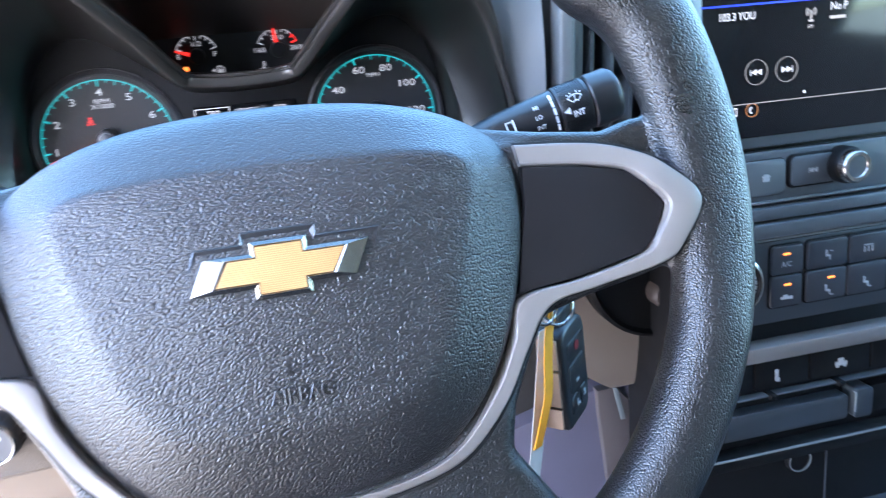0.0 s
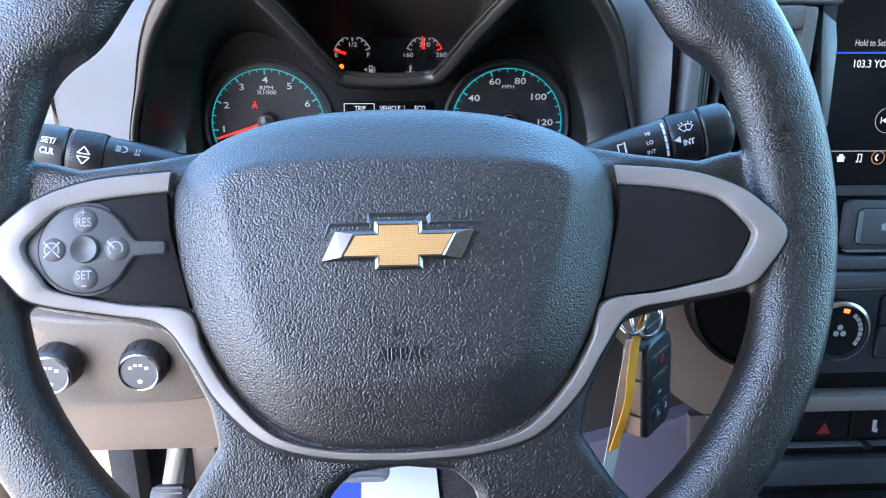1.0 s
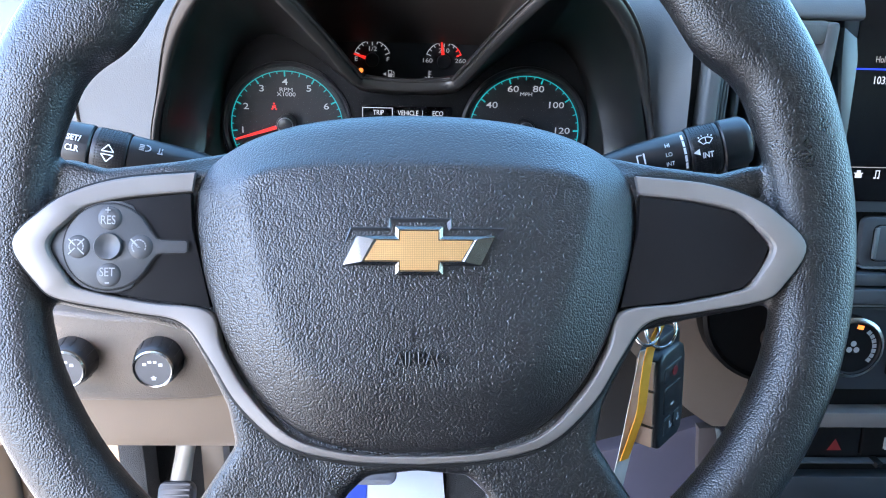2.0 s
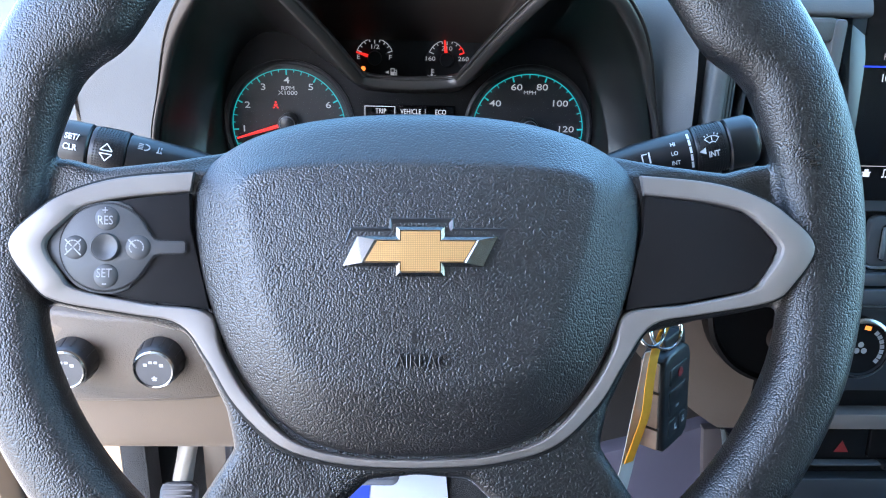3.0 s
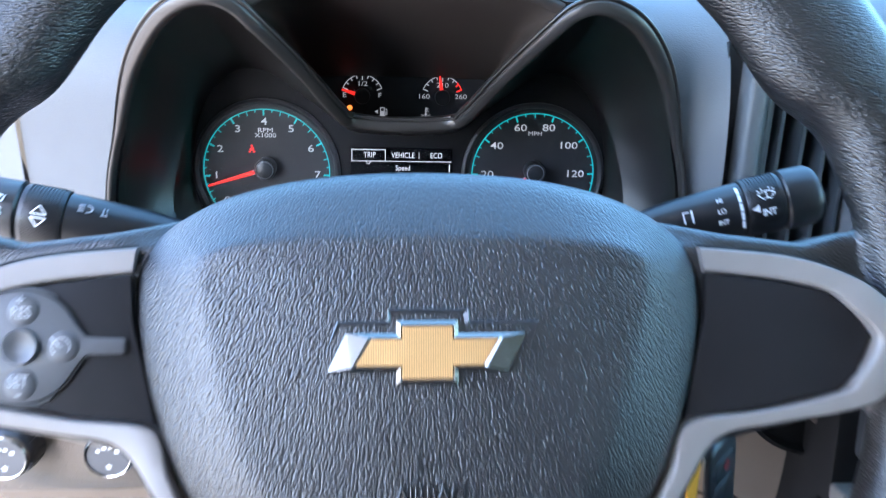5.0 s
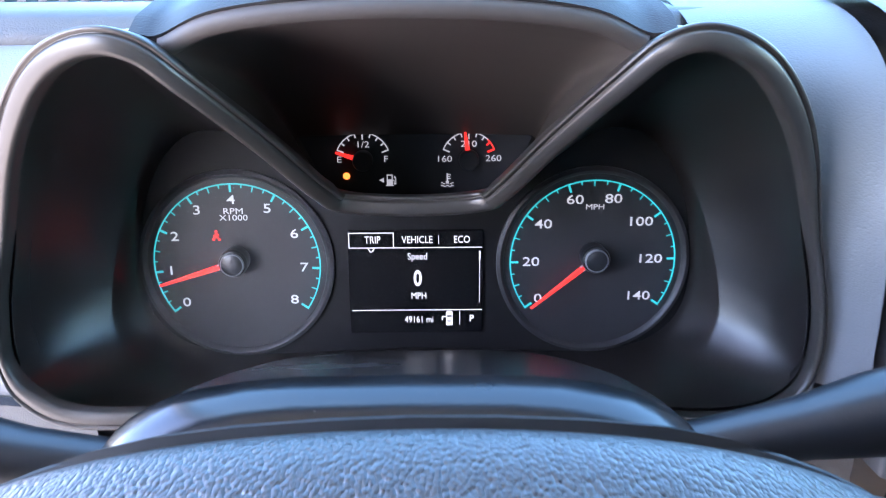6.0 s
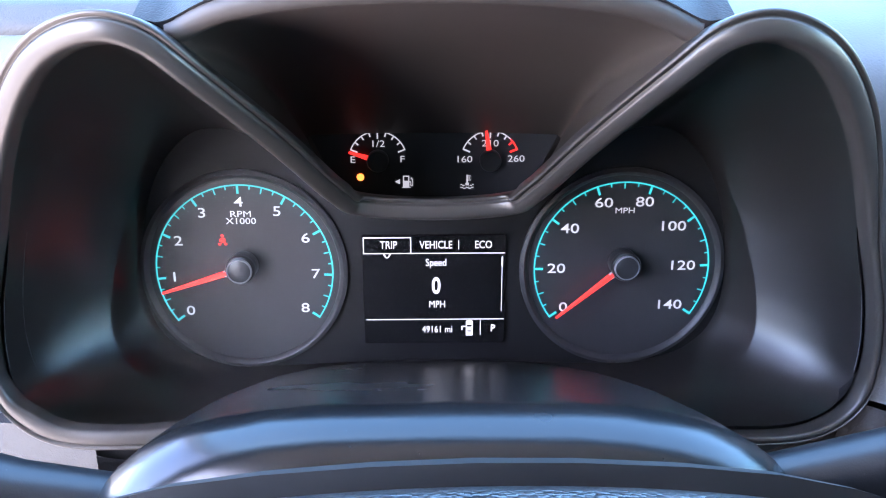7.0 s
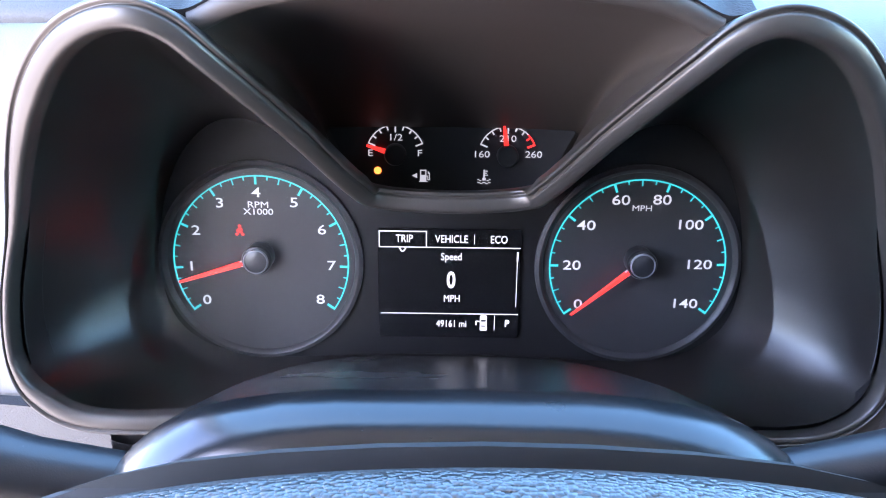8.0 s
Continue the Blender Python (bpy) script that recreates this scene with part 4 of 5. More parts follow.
_fr = [(-0.0367, -0.0118, 0.0283, 0.0288), (-0.0367, -0.0362, 0.0203, 0.0288), (-0.0123, -0.0118, 0.0203, 0.0288), (-0.0367, 0.0367, 0.0199, 0.0203), (0.0126, 0.0129, 0.0222, 0.0270),
       (-0.0360, 0.0367, -0.0166, -0.0162), (0.0242, 0.0245, -0.0255, -0.0170), (0.0352, 0.0355, -0.0120, 0.0180), (0.0350, 0.0358, 0.0130, 0.0180),
       (-0.0262, -0.0256, 0.0189, 0.0199), (-0.0256, -0.0250, 0.0180, 0.0190), (-0.0250, -0.0238, 0.0176, 0.0181), (-0.0238, -0.0232, 0.0180, 0.0190), (-0.0232, -0.0226, 0.0189, 0.0199)]
for _q in _fr:
    part("screen_rule", bars([_q], 0.0006, 0.0008), SCREENWHITE, screen, smooth=False)
writing("screen_text", "Speed", 0.0056, SCREENWHITE, screen, pose(0.001, 0.0150, 0.0008), 0.82, 0.00005)
writing("screen_text", "0", 0.0125, SCREENWHITE, screen, pose(0.001, 0.0020, 0.0008), 0.75, 0.00005, bold=0.0003)
writing("screen_text", "MPH", 0.0054, SCREENWHITE, screen, pose(0.0015, -0.0080, 0.0008), 0.82, 0.00005)
writing("screen_text", "49161 mi", 0.0054, SCREENWHITE, screen, pose(0.0015, -0.0222, 0.0008), 0.80, 0.00005)
writing("screen_text", "P", 0.0054, SCREENWHITE, screen, pose(0.0310, -0.0217, 0.0008), 0.9, 0.00005, bold=0.0001)
_b = bars([(-0.0015, 0.0015, 0.0036, 0.0043), (-0.0018, 0.0018, 0.0018, 0.0036), (-0.0018, -0.0013, 0.0006, 0.0018), (0.0013, 0.0018, 0.0006, 0.0018), (-0.0018, 0.0018, -0.0014, 0.0006),
           (-0.0018, -0.0012, -0.0043, -0.0014), (0.0012, 0.0018, -0.0043, -0.0014), (-0.0012, 0.0012, -0.0043, -0.0022), (-0.0042, -0.0018, 0.0006, 0.0011), (-0.0042, -0.0036, -0.0012, 0.0006)], 0.0006, 0.0008)
part("screen_truck", _b, SCREENWHITE, screen, m=pose(0.0185, -0.0214, 0), smooth=False)

# clear bowed lens before the dials
LENS = bpy.data.materials.new("clear_lens_plastic")
LENS.use_nodes = True
_ln = LENS.node_tree
_lt, _lg, _lm, _lf = _ln.nodes.new("ShaderNodeBsdfTransparent"), _ln.nodes.new("ShaderNodeBsdfGlossy"), _ln.nodes.new("ShaderNodeMixShader"), _ln.nodes.new("ShaderNodeFresnel")
_lg.inputs["Roughness"].default_value = 0.32
_lf.inputs["IOR"].default_value = 1.17
_ln.links.new(_lf.outputs[0], _lm.inputs[0])
_ln.links.new(_lt.outputs[0], _lm.inputs[1])
_ln.links.new(_lg.outputs[0], _lm.inputs[2])
_ln.links.new(_lm.outputs[0], _ln.nodes["Material Output"].inputs["Surface"])
_at = between(_lip, _inn, 0.80, 0.008 * math.sin(math.pi * 0.8 ** 0.9))
_lens = [[np.array((MX + (q[0] - MX) * k, 0.286 - 0.002 * (1 - k * k) * (1 - 0.4 * abs(q[0] - MX) / 0.16) + 0.22 * (0.65 + (q[2] - 0.65) * k - 0.65), 0.65 + (q[2] - 0.65) * k)) for q in _at] for k in (0.999, 0.9, 0.75, 0.55, 0.3, 0.1)]
lens = part("lens", rings(bmesh.new(), _lens, False, True), LENS, cluster, "clear bowed plastic lens", angle=180)
lens.visible_shadow = False

# small gauges in the upper pocket
SY = 0.332
small = part("small_gauge_panel", plate([(0.040, -0.0195), (0.052, -0.012), (0.0665, 0.0165), (0.060, 0.0175), (0.0, 0.0180), (-0.060, 0.0175), (-0.0665, 0.0165), (-0.052, -0.012), (-0.040, -0.0195)], -0.003, 0.0, 0.0003, 1), DIALFACE, cluster, "dark panel with fuel and temperature gauges", facing(MX, SY, 0.7080))


def small_gauge(x, words, reading, redend):
    y = 0.0028
    hub = part("gauge_hub", lathe([(0.0058, 0.0), (0.0058, 0.0045), (0.0052, 0.0054), (0.001, 0.0052)], 32), BLACKPL, small, m=pose(x, y, 0))
    R = 0.0158
    red = 46 if redend else 22
    part("gauge_scale", arc_band(R - 0.0006, R, 158, red, 0.0004, 30), NUMERAL, small, m=pose(x, y, 0))
    part("gauge_ticks", ticks([(158 - 17 * i, R - (0.0042 if i % 4 == 0 else 0.0026), R, 0.0008) for i in range(9 if not redend else 7)], 0.0005), NUMERAL, small, m=pose(x, y, 0), smooth=False)
    if redend:
        part("gauge_scale", arc_band(R - 0.0007, R, 46, 22, 0.0004, 8), REDGLOW, small, m=pose(x, y, 0))
        part("gauge_ticks", ticks([(39, R - 0.003, R, 0.0009), (22, R - 0.0044, R, 0.0011)], 0.0005), REDGLOW, small, m=pose(x, y, 0), smooth=False)
    part("needle", needle(0.0160, 0.0030, 0.0045), REDGLOW, small, "lit red needle", pose(x, y, 0.0022, 0, 0, reading))
    for word, dx, dy in words:
        writing("numeral", word, 0.0050, NUMERAL, small, pose(x + dx, y + dy, 0.0006), 1.25, 0.00005)


small_gauge(-0.0302, (("E", -0.0135, 0.0003), ("1/2", 0.0, 0.0088), ("F", 0.0130, 0.0005)), 163, False)
small_gauge(0.0298, (("160", -0.0140, 0.0003), ("210", 0.0, 0.0088), ("260", 0.0140, 0.0005)), 98, True)
_b = bmesh.new()
bmesh.ops.create_circle(_b, cap_ends=True, segments=20, radius=0.0020, matrix=Matrix.Translation((0, 0, 0.0004)))
part("low_fuel_lamp", _b, ORANGE, small, "lit amber low fuel lamp", pose(-0.0398, -0.0062, 0.0003), smooth=False)
part("gauge_mark", bars([(-0.0020, 0.0014, -0.0030, 0.0004), (-0.0020, -0.0014, 0.0004, 0.0026), (0.0008, 0.0014, 0.0004, 0.0026), (-0.0020, 0.0014, 0.0026, 0.0032), (-0.0026, 0.0020, -0.0034, -0.0030),
     (0.0014, 0.0024, -0.0004, 0.0000), (0.0020, 0.0024, -0.0024, -0.0004), (0.0024, 0.0033, -0.0024, -0.0020), (0.0029, 0.0033, -0.0020, 0.0016), (0.0022, 0.0029, 0.0012, 0.0022)], 0.0002, 0.0004), NUMERAL, small, m=pose(-0.0150, -0.0088, 0), smooth=False)
_b = bmesh.new()
_b.faces.new([_b.verts.new(q) for q in ((-0.0064, 0.0, 0.0004), (-0.0036, -0.0014, 0.0004), (-0.0036, 0.0014, 0.0004))])
part("gauge_mark", _b, NUMERAL, small, m=pose(-0.0150, -0.0088, 0), smooth=False)
part("gauge_mark", bars([(-0.0004, 0.0004, -0.0008, 0.0036), (-0.0009, 0.0009, -0.0022, -0.0008), (0.0004, 0.0020, 0.0027, 0.0031), (0.0004, 0.0016, 0.0016, 0.0020), (0.0004, 0.0020, 0.0005, 0.0009),
     (-0.0036, -0.0026, -0.0020, -0.0015), (-0.0026, -0.0014, -0.0025, -0.0020), (0.0014, 0.0026, -0.0025, -0.0020), (0.0026, 0.0036, -0.0020, -0.0015),
     (-0.0036, -0.0022, -0.0036, -0.0031), (-0.0022, -0.0008, -0.0041, -0.0036), (-0.0008, 0.0008, -0.0036, -0.0031), (0.0008, 0.0022, -0.0041, -0.0036), (0.0022, 0.0036, -0.0036, -0.0031)], 0.0002, 0.0004), NUMERAL, small, m=pose(0.0176, -0.0088, 0), smooth=False)

part("panel_backing", box(MX - 0.088, MX + 0.088, SY + 0.004, SY + 0.008, 0.675, 0.742), POCKET, cluster, "dark board behind the small gauges", smooth=False)

# pocket: from the V and the brow's arch back to the small panel
_front = [(0.0, 0.263, 0.7015), (0.0325, 0.261, 0.7040), (0.0425, 0.247, 0.7130), (0.0602, 0.214, 0.7398), (0.0830, 0.181, 0.7695), (0.080, 0.178, 0.7800), (0.066, 0.176, 0.7855), (0.040, 0.175, 0.7890), (0.0, 0.174, 0.790)]
_rear = [(0.0, 0.3325, 0.6870), (0.034, 0.3325, 0.6868), (0.044, 0.3325, 0.6905), (0.055, 0.3325, 0.701), (0.066, 0.3325, 0.7185), (0.066, 0.3325, 0.7235), (0.055, 0.3325, 0.7243), (0.035, 0.3325, 0.7247), (0.0, 0.3325, 0.725)]
_fl, _rl = curve(both(_front), 6), curve(both(_rear), 6)
_mids = []
for s, lift in ((0.25, 0.009), (0.5, 0.013), (0.75, 0.010)):
    ring = []
    for p, q in zip(_fl, _rl):
        w = p + (q - p) * s
        ring.append(w + np.array((0, 0, lift if p[2] > 0.765 else 0.0)))
    _mids.append(ring)
part("gauge_pocket", rings(bmesh.new(), [_fl, *_mids, _rl]), POCKET, cluster, "dark hooded pocket over the small gauges", angle=80)

# brow: top of the cluster running back to the dash top
_top = [(-0.098, 0.178, 0.7830), (-0.093, 0.1775, 0.7828), (-0.086, 0.177, 0.7830), (-0.068, 0.174, 0.7905), (-0.040, 0.172, 0.7945), (0.0, 0.171, 0.796)]
_top = _top + [(-x, y, z) for x, y, z in reversed(_top[:-1])]
_line = [q + np.array((MX, 0, 0)) for q in curve(_top, 5, False)]
_rows = [[q + np.array((0, 0.004, -0.006 if abs(q[0] - MX) < 0.084 else -0.008)) for q in _line], _line]
for _s, _dy, _up in ((0.08, 0.012, 0.005), (0.3, 0.04, 0.008), (0.6, 0.10, 0.008), (1.0, 0.19, 0.0)):
    _rows.append([np.array((q[0] * (1 + 0.05 * _s), q[1] + _dy, q[2] + (0.800 - q[2]) * _s * (1 if q[2] > 0.76 else 0.6) + _up * (1 if q[2] > 0.765 else 0.3))) for q in _line])
part("brow", rings(bmesh.new(), _rows, closed=False), BROW, cluster, "dark soft brow over the dials", angle=80)
part("hood_lip", tube([q + np.array((0, 0.0035, -0.0042)) for q in _line if abs(q[0] - MX) < 0.0868], 0.0042, 10), POCKET, cluster, "rounded front edge of the hood")


# ---- dashboard ----
dash = thing("dashboard", "grey plastic dashboard round the instrument cluster", "dashboard")


def dash_block(name, x0, x1, prof, mat, label="", n=10, bow=None, start=None, stop=None):
    """A dash piece: its side profile (y, z) drawn from x0 to x1; bow(share): shift along y; start, stop: ends that follow height."""
    bm = bmesh.new()
    pts = curve(prof, 5, False)
    loops = []
    for i in range(n + 1):
        s = i / n
        dy = bow(s) if bow else 0.0
        loop = []
        for q in pts:
            a, b = start(q[1]) if start else x0, stop(q[1]) if stop else x1
            loop.append((a + (b - a) * s, q[0] + dy, q[1]))
        loops.append(loop)
    rings(bm, loops, closed=False)
    return part(name, bm, mat, dash, label, angle=60)


def beside(z):
    """Half width of the cluster housing at a height."""
    return float(np.interp(z, (0.612, 0.630, 0.648, 0.672, 0.698, 0.734, 0.757, 0.7735, 0.780), (0.172, 0.175, 0.1785, 0.1760, 0.1695, 0.159, 0.147, 0.134, 0.126)))


_side = [(0.252, 0.548), (0.238, 0.560), (0.232, 0.62), (0.228, 0.68), (0.226, 0.730), (0.234, 0.758), (0.252, 0.774), (0.275, 0.780), (0.30, 0.779)]
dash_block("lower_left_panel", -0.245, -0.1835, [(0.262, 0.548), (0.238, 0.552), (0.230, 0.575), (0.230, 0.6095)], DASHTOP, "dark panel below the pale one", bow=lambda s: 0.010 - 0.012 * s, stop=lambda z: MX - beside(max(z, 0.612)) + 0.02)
dash_block("left_end", -0.245, -0.1835, [(0.236, 0.6100)] + [q for q in _side if q[1] > 0.615], DASH, "pale grey dash side panel", bow=lambda s: 0.010 - 0.006 * s, stop=lambda z: MX - beside(z))
dash_block("door_side_end", -0.37, -0.247, _side[2:], DASH, "pale grey dash end", bow=lambda s: 0.008 + 0.05 * (1 - s))
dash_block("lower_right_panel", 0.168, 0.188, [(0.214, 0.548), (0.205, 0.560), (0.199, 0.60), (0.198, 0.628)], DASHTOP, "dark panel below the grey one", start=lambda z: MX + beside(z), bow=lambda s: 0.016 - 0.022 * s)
dash_block("right_panel", 0.168, 0.188, [(0.1965, 0.630), (0.197, 0.69), (0.203, 0.735), (0.218, 0.766), (0.250, 0.787), (0.30, 0.799), (0.36, 0.804)], DASH, "grey panel between cluster and vent", start=lambda z: MX + beside(z), bow=lambda s: 0.014 - 0.020 * s * s)
dash_block("upper_right_panel", 0.188, 0.300, [(0.235, 0.758), (0.198, 0.760), (0.1935, 0.766), (0.205, 0.780), (0.235, 0.794), (0.30, 0.802), (0.36, 0.804)], DASH, "grey dash roll over the vent")
dash_block("dash_top", -0.43, 1.14, [(0.266, 0.775), (0.268, 0.784), (0.290, 0.794), (0.40, 0.799), (0.55, 0.800), (0.75, 0.79), (0.76, 0.70)], DASHTOP, "dark dash top")
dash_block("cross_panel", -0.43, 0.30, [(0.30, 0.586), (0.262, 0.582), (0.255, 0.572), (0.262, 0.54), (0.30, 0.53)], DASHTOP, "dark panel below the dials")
dash_block("passenger_side", 0.60, 1.14, [(0.40, 0.35), (0.22, 0.36), (0.20, 0.45), (0.215, 0.60), (0.23, 0.74), (0.30, 0.795), (0.45, 0.80)], DASH, "grey passenger dash")

# grille strip on the dash top by the windshield
_b = bmesh.new()
for i in range(26):
    box(-0.40 + i * 0.012, -0.395 + i * 0.012, 0.36, 0.42, 0.795, 0.8015, 0, _b)
part("defrost_grille", _b, BLACKPL, dash, "black slotted grille", smooth=False)

# vent beside the cluster
vent = thing("air_vent", "black upright air vent with thin bright edge", "air vent")
part("vent_groove", box(0.1870, 0.1975, 0.204, 0.245, 0.60, 0.762), BLACKPL, vent, "dark joint beside the vent frame")
part("vent_frame", plate(rounded(0.0105, 0.166, 0.004), -0.05, 0.0, 0.003, 3), DASH, vent, "pale blue-grey vent frame", facing(0.2018, 0.187, 0.676))
part("vent_frame", plate(rounded(0.0090, 0.166, 0.003), -0.05, 0.0, 0.002, 2), DASH, vent, "pale blue-grey vent frame", facing(0.2790, 0.190, 0.676))
part("vent_frame", plate(rounded(0.0700, 0.016, 0.004), -0.05, 0.0, 0.003, 2), DASH, vent, "pale blue-grey vent frame", facing(0.2420, 0.191, 0.7520))
part("vent_well", box(0.2070, 0.2750, 0.252, 0.262, 0.60, 0.750), GAP, vent)
for _x, _w, _y in ((0.2095, 0.0020, 0.193), (0.2132, 0.0016, 0.196), (0.2165, 0.0016, 0.199)):
    part("inner_frame", box(_x - _w / 2, _x + _w / 2, _y, 0.255, 0.605, 0.746, 0.0006), SURROUND, vent, "thin bright edge")
for i in range(4):
    part("vane", box(0.2238 + i * 0.0146, 0.2266 + i * 0.0146, 0.201, 0.240, 0.605, 0.744, 0.0012), STACKGREY, vent)


# ---- centre stack ----
STACK_Y, STACK_LEAN = 0.204, 6.0
STACK = facing(0.40, STACK_Y, 0.70, STACK_LEAN)   # local x, y on the face; z out of it
stack = thing("centre_stack", "blue-grey centre stack with touch screen and climate switches", "centre stack", STACK)


def face(name, x0, x1, z0, z1, out0, out1, mat, label="", r=0.002, parent=None):
    """A slab on the stack, by world x and z."""
    return part(name, plate(rounded(x1 - x0, z1 - z0, r, (x0 + x1) / 2 - 0.40, (z0 + z1) / 2 - 0.70), out0, out1, min(0.0012, abs(out1 - out0) * 0.6)), mat, parent or stack, label)


face("body", 0.292, 0.60, 0.28, 0.80, -0.09, -0.006, STACKBLACK, "black stack carcass", 0.01)
face("screen_frame", 0.296, 0.56, 0.625, 0.785, -0.006, 0.000, STACKGREY, "blue-grey screen surround", 0.006)
tscr = face("touch_screen", 0.3065, 0.55, 0.633, 0.775, -0.004, 0.0012, GLOSSBLACK, "black touch screen showing the radio", 0.004)
part("screen_edge", plate([(-0.094, -0.024), (-0.0865, -0.024), (-0.0885, 0.0), (-0.0910, 0.0325), (-0.0945, 0.048), (-0.106, 0.055), (-0.1045, 0.032), (-0.100, 0.0)], -0.004, 0.0026, 0.0006, lift=lambda x, y: -(x + 0.097) * 0.25), SURROUND, stack, "pale teal-grey bevel beside the screen")
face("key_bar", 0.332, 0.56, 0.5835, 0.6215, -0.006, 0.000, STACKGREY, "blue-grey key bar", 0.006)
face("key_joint", 0.3400, 0.3800, 0.5875, 0.6160, -0.003, 0.0008, STACKBLACK, "", 0.005)
# light on the key and its left bevel is put into their colours
hkey = face("home_key", 0.3408, 0.3792, 0.5883, 0.6152, -0.004, 0.0018, KEYLIT, "blue-grey home key, painted paler as lit", 0.005)
part("home_key_edge", plate([(0.3408, 0.5900), (0.3440, 0.5900), (0.3440, 0.6135), (0.3408, 0.6135)], 0.0012, 0.0024, 0.0006, lift=lambda x, y: (0.344 - x) * 0.12), SURROUND, hkey, "left bevel painted pale as lit", pose(-0.40, -0.70, 0))
face("key_joint", 0.3805, 0.4230, 0.5915, 0.6172, -0.003, 0.0030, STACKBLACK, "", 0.005)
face("seek_key", 0.3825, 0.4220, 0.5932, 0.6155, -0.004, 0.0042, STACKGREY, "seek key", 0.004)
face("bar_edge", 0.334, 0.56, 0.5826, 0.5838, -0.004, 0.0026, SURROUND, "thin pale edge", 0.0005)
face("ledge", 0.312, 0.57, 0.5700, 0.5795, -0.006, 0.006, STACKGREY, "rounded blue-grey ledge", 0.003)
face("ledge", 0.312, 0.57, 0.5565, 0.5680, -0.006, 0.009, STACKGREY, "rounded blue-grey ledge", 0.004)
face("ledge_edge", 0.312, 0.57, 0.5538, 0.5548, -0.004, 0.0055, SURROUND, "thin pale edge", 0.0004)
face("climate_panel", 0.306, 0.57, 0.4860, 0.5525, -0.006, 0.004, SHADEDGREY, "climate control panel", 0.008)
face("key_surround", 0.3640, 0.3945, 0.4975, 0.5500, 0.003, 0.0048, STACKBLACK, "", 0.004)
face("key_surround", 0.3955, 0.5100, 0.4975, 0.5500, 0.003, 0.0048, STACKBLACK, "", 0.004)
for _x0, _x1 in ((0.3655, 0.3930), (0.3970, 0.4330), (0.4345, 0.4705), (0.4720, 0.5085)):
    for _z0, _z1 in ((0.5255, 0.5485), (0.4990, 0.5245)):
        face("climate_key", _x0, _x1, _z0, _z1, 0.003, 0.0068, KEYGREY, "", 0.003)
for _x, _z in ((0.3785, 0.5418), (0.3800, 0.5170), (0.4190, 0.5172)):
    face("key_lamp", _x - 0.0032, _x + 0.0032, _z - 0.0010, _z + 0.0010, 0.006, 0.0073, ORANGE, "lit amber lamp", 0.0008)
writing("key_lettering", "A/C", 0.0060, KEYMARK, stack, pose(0.3785 - 0.40, 0.5335 - 0.70, 0.0070), 0.9, 0.0001)


def sign(x, z, kind, out=0.0070, mat=None):
    """Small printed symbols on the keys."""
    x, z = x - 0.40, z - 0.70
    sets = {"car": [(-0.005, 0.003, -0.0012, 0.0008), (-0.003, 0.001, 0.0008, 0.0024), (0.0034, 0.0052, -0.0016, 0.0010)],
            "seat_up": [(-0.0030, -0.0015, -0.0004, 0.0036), (-0.0030, 0.0015, -0.0018, -0.0004), (0.0004, 0.0015, -0.0046, -0.0018), (0.0010, 0.0034, 0.0020, 0.0028)],
            "seat_down": [(-0.0030, -0.0015, 0.0000, 0.0040), (-0.0030, 0.0015, -0.0014, 0.0000), (0.0004, 0.0015, -0.0042, -0.0014), (0.0018, 0.0046, -0.0050, -0.0042)],
            "waves": [(-0.0040, 0.0040, 0.0022, 0.0030), (-0.0040, -0.0030, -0.0030, 0.0014), (-0.0004, 0.0006, -0.0030, 0.0014), (0.0030, 0.0040, -0.0030, 0.0014)],
            "house": [(-0.0026, 0.0026, -0.0028, 0.0008), (-0.0034, 0.0034, 0.0008, 0.0014), (-0.0018, 0.0018, 0.0014, 0.0026)],
            "rewind": [(-0.0048, -0.0042, -0.0020, 0.0020), (-0.0036, -0.0022, -0.0010, 0.0010), (-0.0022, -0.0008, -0.0018, 0.0018), (0.0000, 0.0014, -0.0010, 0.0010), (0.0014, 0.0028, -0.0018, 0.0018)],
            "tow": [(-0.0022, 0.0008, -0.0050, 0.0045), (-0.0008, 0.0022, -0.0060, -0.0030)],
            "truck": [(-0.0055, 0.0055, -0.0026, 0.0008), (-0.0030, 0.0022, 0.0008, 0.0038), (-0.0048, -0.0022, -0.0042, -0.0026), (0.0022, 0.0048, -0.0042, -0.0026)]}
    return part("key_mark", bars([(x + a, x + b, z + c, z + d) for a, b, c, d in sets[kind]], out - 0.004, out), mat or KEYMARK, stack, smooth=False)


for _x, _z, _k in ((0.3795, 0.5065, "car"), (0.4160, 0.5365, "seat_up"), (0.4170, 0.5075, "seat_down"), (0.4520, 0.5365, "waves"), (0.4520, 0.5090, "seat_down"), (0.4900, 0.5365, "waves")):
    sign(_x, _z, _k)
sign(0.3620, 0.6020, "house", 0.0028)
sign(0.4018, 0.6040, "rewind", 0.0045)
FX, FZ = 0.3305, 0.5240
part("fan_dial", lathe([(0.0235, 0.0), (0.0235, 0.008), (0.021, 0.013), (0.0205, 0.013), (0.0195, 0.0115), (0.001, 0.0115)], 48), STACKBLACK, stack, "black fan dial", pose(FX - 0.40, FZ - 0.70, 0.002))
part("fan_ring", lathe([(0.0238, 0.0085), (0.0238, 0.0120), (0.0215, 0.0138), (0.0207, 0.0138)], 48, cap=False), CHROME, stack, "chrome fan ring", pose(FX - 0.40, FZ - 0.70, 0.002))
for _a in range(-36, 61, 14):
    part("fan_mark", ticks([(_a, 0.0145, 0.0178, 0.0032)], 0.0137), KEYMARK, stack, m=pose(FX - 0.40, FZ - 0.70, 0), smooth=False)
